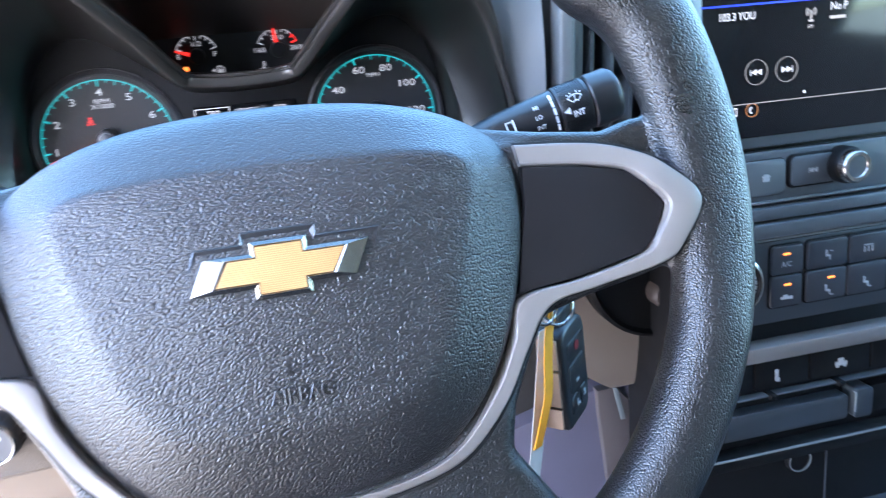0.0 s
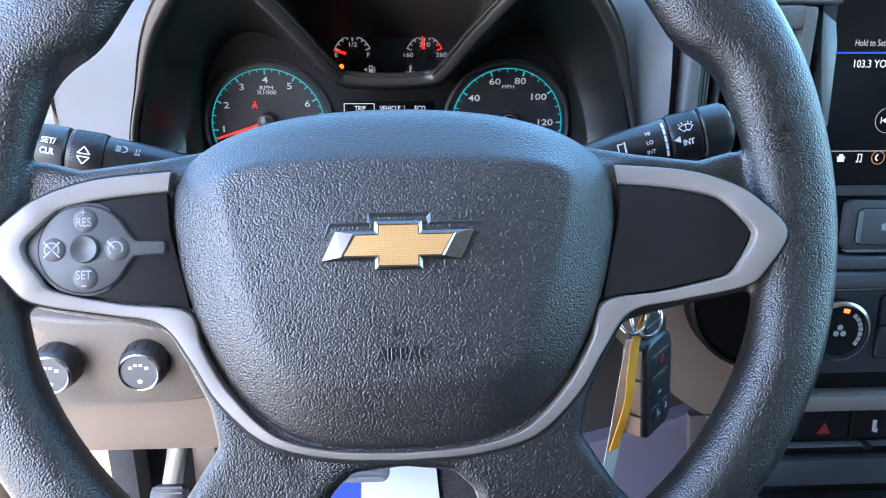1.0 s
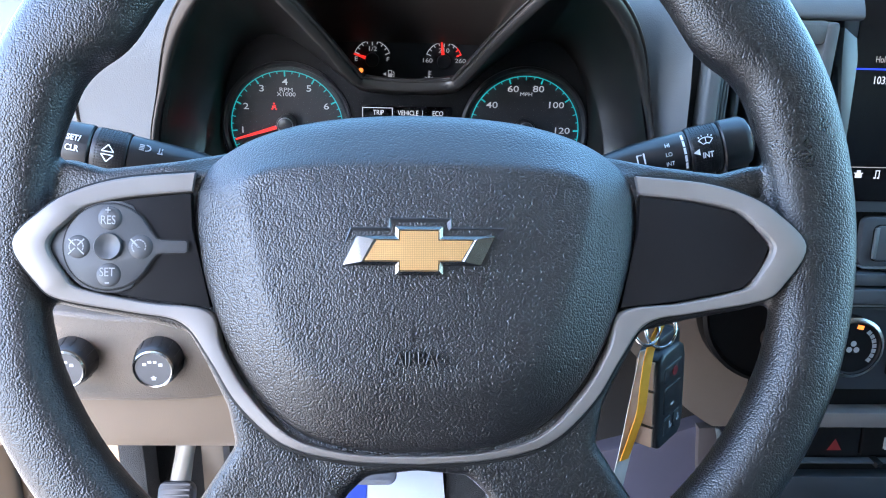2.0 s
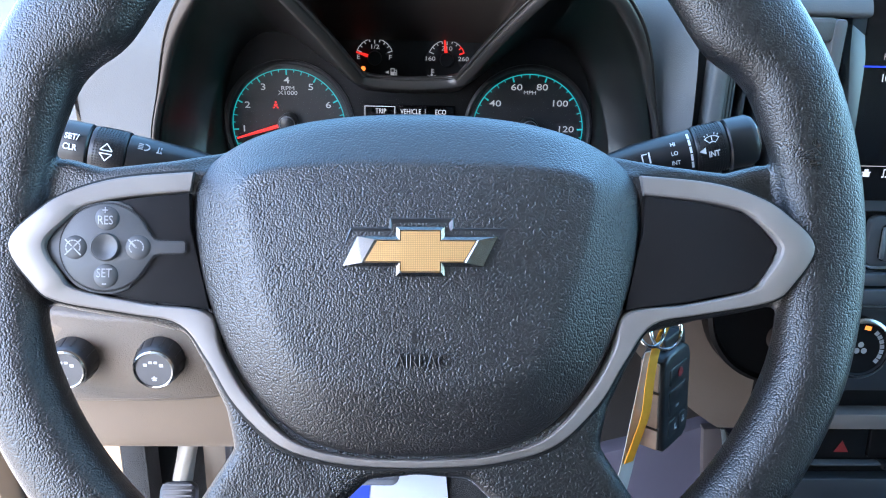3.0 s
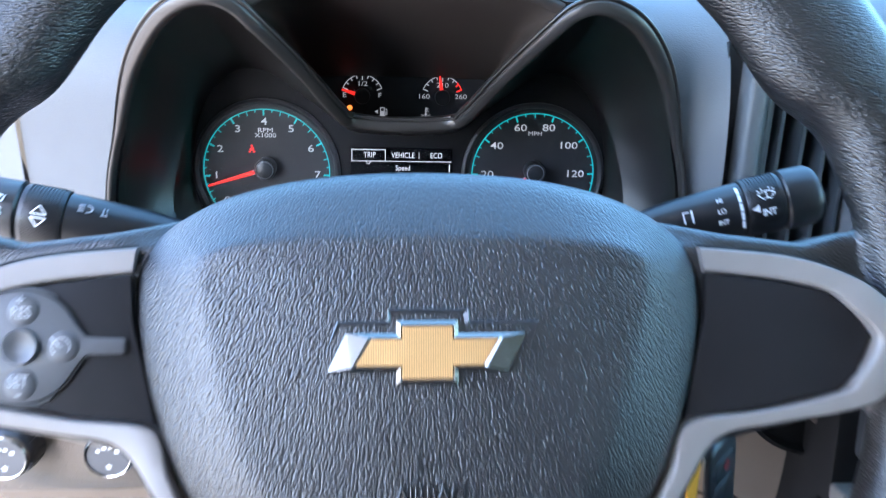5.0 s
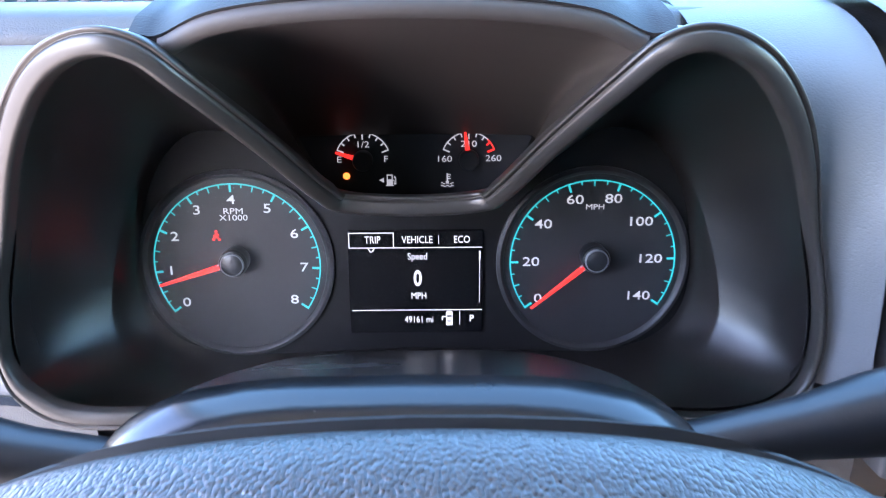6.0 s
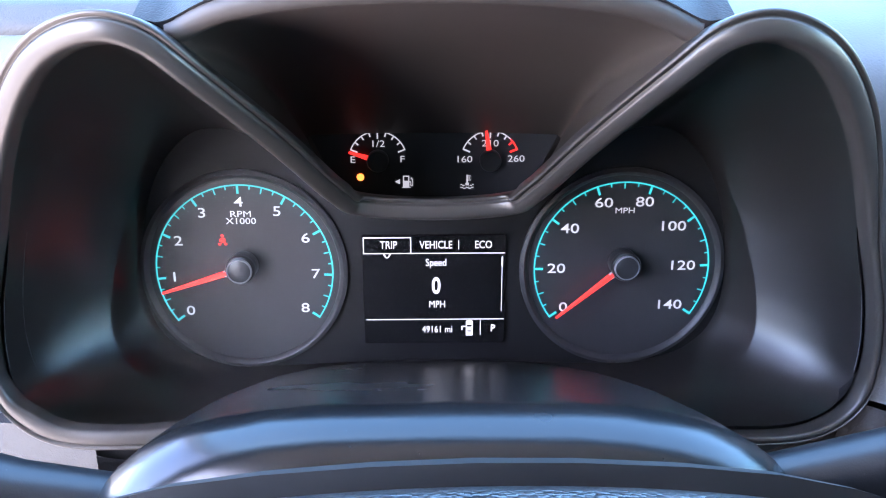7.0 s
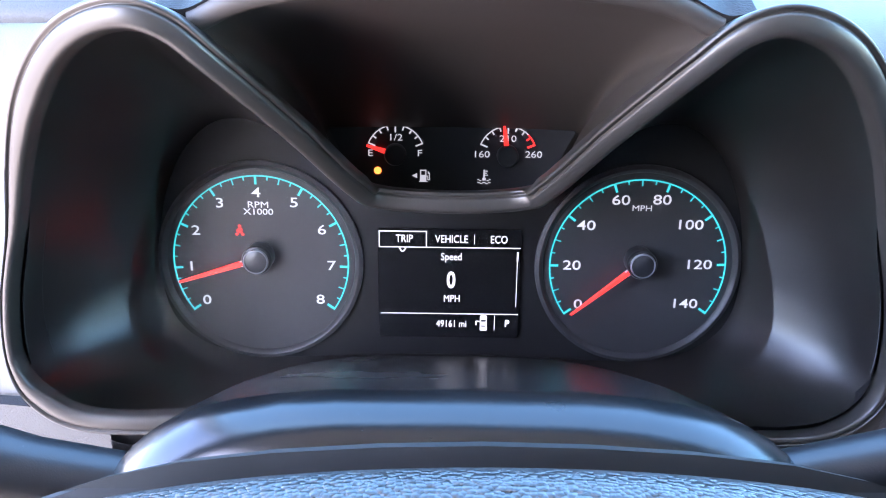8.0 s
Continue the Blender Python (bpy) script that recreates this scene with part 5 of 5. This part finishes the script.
part("fan_mark", ticks([(78, 0.0150, 0.0182, 0.005)], 0.0138), ORANGE, stack, m=pose(FX - 0.40, FZ - 0.70, 0), smooth=False)
for _a in (90, 210, 330):
    part("fan_mark", lathe([(0.0022, 0.0136), (0.0022, 0.0138), (0.0001, 0.0138)], 14), KEYMARK, stack, m=pose(FX - 0.40 + 0.0032 * math.cos(radians(_a)), FZ - 0.70 + 0.0032 * math.sin(radians(_a)), 0))
VXX, VZZ = 0.4265, 0.6055
part("volume_knob", lathe([(0.0140, 0.0), (0.0140, 0.010), (0.0128, 0.012)], 48), STACKBLACK, stack, "black volume knob", pose(VXX - 0.40, VZZ - 0.70, 0.001))
part("volume_ring", lathe([(0.0124, 0.012), (0.0120, 0.018), (0.0110, 0.0192), (0.0084, 0.0192), (0.0079, 0.0184)], 48, cap=False), CHROME, stack, "knurled chrome volume ring", pose(VXX - 0.40, VZZ - 0.70, 0.001))
part("volume_face", lathe([(0.0082, 0.012), (0.0080, 0.0185), (0.001, 0.0188)], 36), STACKGREY, stack, "grey knob face", pose(VXX - 0.40, VZZ - 0.70, 0.001))
_kn = bmesh.new()
for _i in range(40):
    _a = 2 * math.pi * _i / 40
    bmesh.ops.create_cube(_kn, size=1, matrix=Matrix.Rotation(_a, 4, "Z") @ Matrix.Translation((0.0122, 0, 0.0150)) @ Matrix.Diagonal((0.0008, 0.0010, 0.005, 1)))
part("volume_knurl", _kn, CHROME, stack, m=pose(VXX - 0.40, VZZ - 0.70, 0.001), smooth=False)
face("silver_strip", 0.292, 0.58, 0.4565, 0.4690, -0.006, 0.010, STRIP, "satin silver trim strip", 0.003)
face("switch_panel", 0.292, 0.58, 0.4235, 0.4550, -0.02, -0.002, STACKBLACK, "black switch row", 0.002)
for _x0, _x1 in ((0.314, 0.3555), (0.3570, 0.4060), (0.4075, 0.4640), (0.4655, 0.515)):
    face("switch", _x0, _x1, 0.4285, 0.4530, -0.004, 0.002, STACKBLACK, "", 0.002)
_b = bmesh.new()
_b.faces.new([_b.verts.new(q) for q in ((-0.006, -0.005, 0), (0.006, -0.005, 0), (0.0, 0.005, 0))])
part("hazard_mark", _b, material("red_print", (0.13, 0.008, 0.008), 0.5), stack, "red triangle mark", pose(0.3350 - 0.40, 0.4385 - 0.70, 0.0025), smooth=False)
sign(0.3770, 0.4400, "tow", 0.0026)
sign(0.4365, 0.4400, "truck", 0.0026)
face("shelf_lip", 0.300, 0.58, 0.4238, 0.4250, -0.02, 0.006, STACKGREY, "thin bright shelf edge", 0.0009)
for _x in (0.3700, 0.4330, 0.4950):
    face("shelf_stop", _x - 0.0030, _x + 0.0030, 0.4215, 0.4262, -0.02, 0.0095, STACKBLACK, "small dark stop", 0.001)
# tray front and clip carry their shade in the darker grey
face("shelf_face", 0.288, 0.443, 0.3900, 0.4120, -0.02, 0.006, SHADEDGREY, "blue-grey tray front in the shaded grey", 0.005)
face("shelf_clip", 0.4460, 0.4640, 0.3900, 0.4160, -0.02, 0.009, SHADEDGREY, "dark rounded clip", 0.004)
face("clip_edge", 0.4462, 0.4476, 0.3960, 0.4140, 0.006, 0.0095, SURROUND, "thin pale edge", 0.0005)
face("shelf_face", 0.4650, 0.58, 0.3900, 0.4140, -0.02, 0.004, STACKBLACK, "black tray front", 0.004)
face("tray_gap", 0.288, 0.58, 0.376, 0.394, -0.03, -0.012, GAP, "", 0.003)
face("tray_lip", 0.286, 0.58, 0.3660, 0.3770, -0.02, 0.010, STACKBLACK, "black tray lip", 0.004)
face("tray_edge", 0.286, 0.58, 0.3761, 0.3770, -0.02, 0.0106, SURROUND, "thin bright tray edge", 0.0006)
face("lower_panel", 0.286, 0.58, 0.20, 0.368, -0.03, -0.004, STACKBLACK, "black lower panel", 0.004)
face("panel_joint", 0.4310, 0.4322, 0.22, 0.362, -0.01, -0.0030, SHADEDGREY, "", 0.0004)
part("power_socket", lathe([(0.0115, -0.004), (0.0115, 0.001), (0.0104, 0.0025), (0.0096, 0.000), (0.001, -0.001)], 36), STACKBLACK, stack, "black power socket", pose(0.4025 - 0.40, 0.3565 - 0.70, -0.001))
part("socket_ring", lathe([(0.0106, 0.0015), (0.0106, 0.0027), (0.0099, 0.0029), (0.0097, 0.0015)], 36, cap=False), SURROUND, stack, "thin dull metal ring", pose(0.4025 - 0.40, 0.3565 - 0.70, -0.001))
# radio display
for _x in (0.3325, 0.3620, 0.3915, 0.4210):
    writing("screen_text", "Hold to Set", 0.0064, SCREENDIM, tscr, pose(_x - 0.40, 0.0340, 0.0013), 0.74, 0.00005)
for _x in (0.3475, 0.3768, 0.4062):
    part("screen_rule", bars([(_x - 0.4002, _x - 0.3998, 0.0310, 0.0400)], 0.001, 0.0013), SCREENDIM, tscr, smooth=False)
part("screen_rule", bars([(0.3075 - 0.40, 0.149, 0.0268, 0.0280)], 0.001, 0.0014), SCREENBLUE, tscr, "blue line", smooth=False)
writing("screen_text", "103.3 YOU", 0.0076, SCREENWHITE, tscr, pose(0.3360 - 0.40, 0.0196, 0.0013), 0.84, 0.00005, bold=0.00005)
for _x, _t in ((0.3524, -1), (0.3771, 1)):
    _r = part("skip_key", arc_band(0.0087, 0.0090, 0, 360, 0.0013, 40), SCREENDIM, tscr, m=pose(_x - 0.40, -0.0198, 0.0002))
    _b = bmesh.new()
    for o in (-0.0021, 0.0021):
        _b.faces.new([_b.verts.new(q) for q in ((o + _t * 0.0020, 0, 0), (o - _t * 0.0020, 0.0023, 0), (o - _t * 0.0020, -0.0023, 0))])
    _b.faces.new([_b.verts.new((_t * 0.0046 + dx, dy, 0)) for dx, dy in ((-0.0003, -0.0023), (0.0003, -0.0023), (0.0003, 0.0023), (-0.0003, 0.0023))])
    part("skip_mark", _b, SCREENWHITE, _r, m=pose(0, 0, 0.0013), smooth=False)
part("screen_rule", bars([(0.3075 - 0.40, 0.149, -0.0420, -0.0415)], 0.001, 0.0014), SCREENDIM, tscr, smooth=False)
part("screen_dot", lathe([(0.0011, 0.001), (0.0011, 0.0014), (0.0001, 0.0014)], 12), SCREENWHITE, tscr, m=pose(0.3926 - 0.40, -0.0373, 0))
part("phone_key", arc_band(0.0046, 0.0050, 0, 360, 0.0014, 30), AMBERDIM, tscr, m=pose(0.3493 - 0.40, -0.0466, 0))
part("phone_mark", arc_band(0.0018, 0.0028, 110, 250, 0.0014, 10), SCREENWHITE, tscr, m=pose(0.3500 - 0.40, -0.0466, 0))
part("music_mark", bars([(0.3340 - 0.40, 0.3346 - 0.40, -0.0492, -0.0440), (0.3340 - 0.40, 0.3372 - 0.40, -0.0445, -0.0438), (0.3366 - 0.40, 0.3372 - 0.40, -0.0492, -0.0440), (0.3330 - 0.40, 0.3346 - 0.40, -0.0500, -0.0488), (0.3356 - 0.40, 0.3372 - 0.40, -0.0500, -0.0488)], 0.001, 0.0014), SCREENWHITE, tscr, smooth=False)
part("home_mark", bars([(0.3190 - 0.40, 0.3240 - 0.40, -0.0495, -0.0465), (0.3182 - 0.40, 0.3248 - 0.40, -0.0465, -0.0458), (0.3200 - 0.40, 0.3230 - 0.40, -0.0458, -0.0440)], 0.001, 0.0014), SCREENWHITE, tscr, smooth=False)
part("aerial_mark", bars([(0.3953 - 0.40, 0.3965 - 0.40, 0.0130, 0.0200), (0.3938 - 0.40, 0.3980 - 0.40, 0.0120, 0.0135)], 0.001, 0.0014), SCREENDIM, tscr, smooth=False)
for _a0, _a1 in ((-45, 45), (135, 225)):
    for _r0 in (0.0022, 0.0036):
        part("aerial_wave", arc_band(_r0, _r0 + 0.0006, _a0, _a1, 0.0014, 8), SCREENDIM, tscr, m=pose(0.3959 - 0.40, 0.0190, 0))
writing("screen_text", "FM", 0.0042, SCREENDIM, tscr, pose(0.3959 - 0.40, 0.0085, 0.0013), 0.9, 0.00005)
writing("screen_text", "No P", 0.0080, SCREENWHITE, tscr, pose(0.4190 - 0.40, 0.0215, 0.0013), 0.85, 0.00005)
part("screen_bar", bars([(0.4115 - 0.40, 0.4250 - 0.40, 0.0128, 0.0150)], 0.001, 0.0013), SCREENDIM, tscr, "unreadable small text", smooth=False)


# ---- switch panel, knee panel, pedals ----
panel = thing("headlamp_switch_panel", "grey grained panel with two chrome-ringed rotary knobs", "switch panel")
PANEL = facing(-0.205, 0.178, 0.515, 1)
_bow = lambda x, y: -1.2 * x * x
part("panel_face", plate(curve([(-0.115, -0.041), (-0.02, -0.042), (0.060, -0.040), (0.073, -0.031), (0.077, -0.008), (0.074, 0.016), (0.064, 0.025), (0.0, 0.027), (-0.115, 0.026)], 5), -0.02, 0.0, 0.004, 3, lift=_bow), KNOBPANEL, panel, m=PANEL)


def rotary(x, y, turned, label):
    k = part("knob", lathe([(0.0205, 0.003), (0.0200, 0.007), (0.0184, 0.018), (0.0168, 0.0195)], 48), BLACKPL, panel, label, PANEL @ pose(x, y, -0.0075) @ Matrix.Diagonal((0.86, 0.86, 1.0, 1)))
    part("knob_ring", lathe([(0.0172, 0.0190), (0.0172, 0.0215), (0.0160, 0.0228), (0.0150, 0.0222)], 48, cap=False), CHROME, k, "chrome ring")
    part("knob_face", lathe([(0.0152, 0.019), (0.0150, 0.0216), (0.001, 0.0216)], 40), BUTTONS, k, "dark grey knob face")
    _f = bmesh.new()
    for i in range(14):
        a = 2 * math.pi * i / 14
        bmesh.ops.create_cube(_f, size=1, matrix=Matrix.Rotation(a, 4, "Z") @ Matrix.Translation((0.0197, 0, 0.010)) @ pose(0, 0, 0, 0, -9) @ Matrix.Diagonal((0.0006, 0.0016, 0.012, 1)))
    part("knob_rib", _f, BLACKPL, k, smooth=False)
    part("knob_mark", bars([(-0.0080, -0.0052, 0.0035, 0.0058), (-0.0036, -0.0008, 0.0058, 0.0078), (0.0008, 0.0034, 0.0058, 0.0078), (0.0050, 0.0080, 0.0030, 0.0055), (-0.0022, 0.0022, -0.0080, -0.0072), (-0.0016, 0.0016, -0.0098, -0.0090), (-0.0005, 0.0005, -0.0090, -0.0060)], 0.021, 0.0219), WHITEPRINT, k, smooth=False)
    return k


rotary(-0.0436, -0.0077, 0, "black ribbed headlamp knob")
rotary(0.0190, -0.0070, 0, "black ribbed drive mode knob")
dash_block("knee_panel", -0.38, -0.105, [(0.30, 0.545), (0.195, 0.545), (0.190, 0.50), (0.196, 0.46), (0.212, 0.415), (0.232, 0.402), (0.258, 0.404)], GREIGE, "warm grey knee panel", bow=lambda s: 0.0)
dash_block("column_side_panel", 0.155, 0.320, [(0.30, 0.59), (0.252, 0.585), (0.245, 0.53), (0.246, 0.47), (0.248, 0.430), (0.252, 0.408), (0.262, 0.4025), (0.275, 0.4015)], SIDETRIM, "warm grey panel beside the column",
           start=lambda z: float(np.interp(z, (0.398, 0.4105, 0.4275, 0.4688, 0.4874, 0.53, 0.56), (0.281, 0.264, 0.2415, 0.2016, 0.1826, 0.150, 0.145))))
# added dark sheet: stands for the underside shadow below the side panel
dash_block("underside_shade", 0.05, 0.320, [(0.335, 0.60), (0.330, 0.50), (0.328, 0.40), (0.330, 0.30)], BROW, "dark sheet for the shadow under the side panel")
dash_block("knee_bridge", -0.105, 0.155, [(0.34, 0.52), (0.29, 0.515), (0.285, 0.47), (0.295, 0.43), (0.42, 0.41)], BLACKPL, "dark panel under the column")
# dark round recess with a small brown button
part("dark_recess", lathe([(0.064, -0.01), (0.064, 0.006), (0.061, 0.008), (0.058, 0.004), (0.001, 0.002)], 48), STACKBLACK, dash, "dark round recess", facing(0.300, 0.236, 0.530, 5))
part("recess_button", lathe([(0.012, 0.0), (0.012, 0.018), (0.010, 0.021), (0.001, 0.021)], 32), material("brown_button", (0.05, 0.038, 0.033), 0.45), dash, "brown round button", facing(0.300, 0.236, 0.505, 5))
# console side and footwell trim on the tunnel
console = thing("floor_console", "grey console side beside the footwell", "console")
_sp = [(0.14, 0.0), (0.14, 0.327), (0.1784, 0.3365), (0.2327, 0.3520), (0.2820, 0.3700), (0.33, 0.376), (0.33, 0.0)]
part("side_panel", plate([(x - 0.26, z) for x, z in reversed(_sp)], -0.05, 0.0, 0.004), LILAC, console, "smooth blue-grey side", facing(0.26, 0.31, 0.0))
part("side_edge", plate([(0.2960, 0.25), (0.335, 0.25), (0.335, 0.330), (0.3000, 0.3730), (0.2805, 0.3715), (0.2830, 0.345)], -0.01, 0.0, 0.002), MAUVE, console, "brown-grey rounded console edge", facing(0, 0.303, 0))
part("side_strip", plate([(0.3060, 0.335), (0.3110, 0.335), (0.3010, 0.3725), (0.2965, 0.3725)], -0.004, 0.0, 0.001), SURROUND, console, "pale edge strip", facing(0, 0.3015, 0))
part("tunnel", box(0.31, 0.60, -0.5, 0.36, 0.0, 0.30, 0.03), STACKBLACK, console, "dark tunnel cover")
part("console_top", box(0.435, 0.62, -0.30, 0.190, 0.285, 0.303, 0.009), STACKGREY, console, "blue-grey console top")


def pedal(name, x, y, z, w, h, label, mat=BLACKPL):
    p = thing(name, label, "pedal", group="pedals in the footwell")
    part("pad", plate(rounded(w, h, 0.01), -0.006, 0.006, 0.003), mat, p, "ribbed rubber pad", facing(x, y, z, 35))
    _r = bmesh.new()
    for i in range(6):
        box(-w * 0.4, w * 0.4, -h * 0.38 + i * h * 0.15, -h * 0.33 + i * h * 0.15, 0.005, 0.009, 0, _r)
    part("ribs", _r, mat, p, m=facing(x, y, z, 35), smooth=False)
    part("arm", tube([(x, y + 0.008, z), (x + 0.004, y + 0.045, z + 0.05), (x - 0.006, y + 0.05, z + 0.10), (x - 0.006, y + 0.05, z + 0.24)], 0.011, 10), PEDALMETAL, p, "pale painted arm")
    return p


WORNRUBBER = material("worn_grey_rubber", (0.11, 0.115, 0.13), 0.6, grain=("noise", 1200, 0.5, 0.0006), vary=(60, 0.2))
pedal("brake_pedal", -0.047, 0.40, 0.256, 0.068, 0.036, "worn grey ribbed brake pedal on a pale arm", WORNRUBBER)
pedal("accelerator_pedal", 0.12, 0.44, 0.17, 0.050, 0.11, "black accelerator pedal on a pale arm")
pedal("parking_brake_pedal", -0.243, 0.352, 0.252, 0.038, 0.036, "dark ribbed parking brake pedal on a pale sunlit arm")
_b = bmesh.new()
box(-0.302, -0.274, 0.36, 0.40, 0.0, 0.42, 0.006, _b)
structure("trim", _b, CARPET, "dark post in the footwell", "trim", True)
_b = bmesh.new()
box(-0.226, -0.200, 0.39, 0.42, 0.0, 0.42, 0.006, _b)
structure("trim", _b, GREIGE, "pale post in the footwell", "trim", True)
_b = bmesh.new()
box(-0.43, -0.31, 0.40, 0.50, 0.0, 0.50, 0.01, _b)
structure("wall_kick", _b, GREIGE, "warm grey kick panel beside the footwell", "wall", True)
_b = bmesh.new()
rings(_b, [[(x, 0.30, 0.0), (x, 0.56, 0.26)] for x in (-0.43, 0.20)], closed=False)
structure("toe_board", _b, CARPET, "dark carpeted toe board", "floor")

mat_paper = thing("paper_floor_mat", "white paper floor mat tinted for blue shade, with blue print, on the toe board", "floor mat")
MAT = pose(-0.05, 0.44, 0.147, 45)
part("sheet", plate([(-0.15, -0.17), (0.112, -0.17), (0.085, 0.17), (-0.15, 0.17)], 0, 0.003, 0.001), PAPER, mat_paper, m=MAT)
for _q in ((-0.085, -0.045, -0.03, 0.02), (-0.035, 0.0, 0.015, 0.05), (-0.02, 0.02, -0.04, -0.015), (0.035, 0.08, -0.06, -0.02)):
    part("print", bars([_q], 0.002, 0.0042), INK, mat_paper, "blue printed bar", MAT, smooth=False)


# ---- key, fob and tag ----
lock = thing("ignition_key", "metal ignition key and ring in the column lock", "key")
part("lock_face", lathe([(0.016, -0.03), (0.016, 0.0), (0.013, 0.003), (0.001, 0.003)], 36), GREIGE, lock, m=pose(0.098, 0.075, 0.603, 0, 90, -30))
part("key_bow", plate(rounded(0.024, 0.016, 0.006), -0.0015, 0.0015, 0.0006), STEEL, lock, "steel key bow", pose(0.121, 0.058, 0.604, 60, 20, -30))
part("key_ring", tube([(0.1385 + 0.0085 * math.cos(a), 0.050 + 0.004 * math.sin(a), 0.5985 + 0.0095 * math.sin(a)) for a in np.linspace(0, 2 * math.pi, 25)[:-1]], 0.0010, 8, closed=True), STEEL, lock, "steel split ring")
part("key_ring", tube([(0.130 + 0.0075 * math.cos(a), 0.051 + 0.006 * math.sin(a), 0.600 + 0.009 * math.sin(a)) for a in np.linspace(0, 2 * math.pi, 21)[:-1]], 0.0010, 8, closed=True), STEEL, lock, "steel split ring")

BUTTONMARK = material("worn_grey_print", (0.3, 0.3, 0.3), 0.5)
fob = thing("key_fob", "black remote key fob with tan side hanging from the ring", "key fob")
FOB = pose(0.1490, 0.066, 0.548, 86, -3, 46)
_shell = [(-0.0165, -0.0270), (-0.0130, -0.0300), (0.0105, -0.0305), (0.0155, -0.0270), (0.0172, -0.0180), (0.0172, 0.0230), (0.0150, 0.0300), (0.0080, 0.0340), (-0.0100, 0.0335), (-0.0155, 0.0300), (-0.0170, 0.0240)]
part("shell", plate(_shell, -0.0075, 0.0075, 0.0026, 3), BLACKPL, fob, "black plastic shell", FOB)
part("shell_joint", plate(inset(_shell, -0.0003), -0.0006, 0.0004, 0.0003, 1), GAP, fob, "dark joint between the shell halves", FOB)
for _x0, _x1, _y0, _y1 in ((-0.010, 0.012, 0.0120, 0.0235), (-0.010, 0.012, -0.0085, 0.0095), (-0.010, 0.0005, -0.0225, -0.0110), (0.0030, 0.012, -0.0225, -0.0110)):
    part("fob_button", plate(rounded(_x1 - _x0, _y1 - _y0, 0.0025, (_x0 + _x1) / 2, (_y0 + _y1) / 2), 0.006, 0.0080, 0.0006), BLACKPL, fob, "raised rubber button", FOB)
part("loop", plate(rounded(0.020, 0.009, 0.003, 0.001, 0.0365), -0.0035, 0.0035, 0.001), BLACKPL, fob, m=FOB)
part("loop", plate(rounded(0.006, 0.012, 0.002, 0.0115, 0.0345), -0.0045, 0.0045, 0.001), BLACKPL, fob, m=FOB)
for _y0, _y1 in ((0.012, 0.030), (-0.012, 0.0105), (-0.0265, -0.0135)):
    part("side_panel", box(-0.0185, -0.0165, _y0, _y1, -0.0062, 0.0050, 0.0008), TAN, fob, "tan side panel", FOB)
part("fob_mark", bars([(-0.003, 0.0005, -0.0190, -0.0175), (-0.003, -0.0018, -0.0175, -0.0145), (0.0065, 0.0095, -0.0180, -0.0165), (0.0072, 0.0088, -0.0160, -0.0140), (-0.002, 0.0015, -0.004, -0.0025)], 0.0076, 0.0083), BUTTONMARK, fob, m=FOB, smooth=False)
part("fob_mark", lathe([(0.003, 0.007), (0.003, 0.0084), (0.001, 0.0084)], 16), material("red_button", (0.2, 0.01, 0.01), 0.5), fob, "small red button", FOB @ pose(0.002, 0.018, 0))

tag = thing("key_tag", "long narrow yellow and clear plastic key tag", "key tag")


def strap(name, pts, w, thick, mat, label):
    bm = bmesh.new()
    loops = []
    for p in curve(pts, 6, False):
        p = Vector(p)
        loops.append([p + Vector((sx * w / 2, sx * w * 0.28, 0)) + Vector((0, sy * thick, 0)) for sx, sy in ((-1, -1), (1, -1), (1, 1), (-1, 1))])
    return part(name, rings(bm, loops, True, True), mat, tag, label, smooth=False)


strap("yellow_strip", [(0.1385, 0.052, 0.5995), (0.1335, 0.048, 0.588), (0.1318, 0.046, 0.570), (0.1322, 0.047, 0.548), (0.1305, 0.050, 0.530), (0.1275, 0.052, 0.511)], 0.0060, 0.0005, YELLOW, "yellow strip")
strap("clear_sleeve", [(0.1330, 0.0525, 0.585), (0.1300, 0.0525, 0.545), (0.1275, 0.0545, 0.505), (0.1215, 0.058, 0.440)], 0.0095, 0.0005, CLEAR, "cloudy clear sleeve")
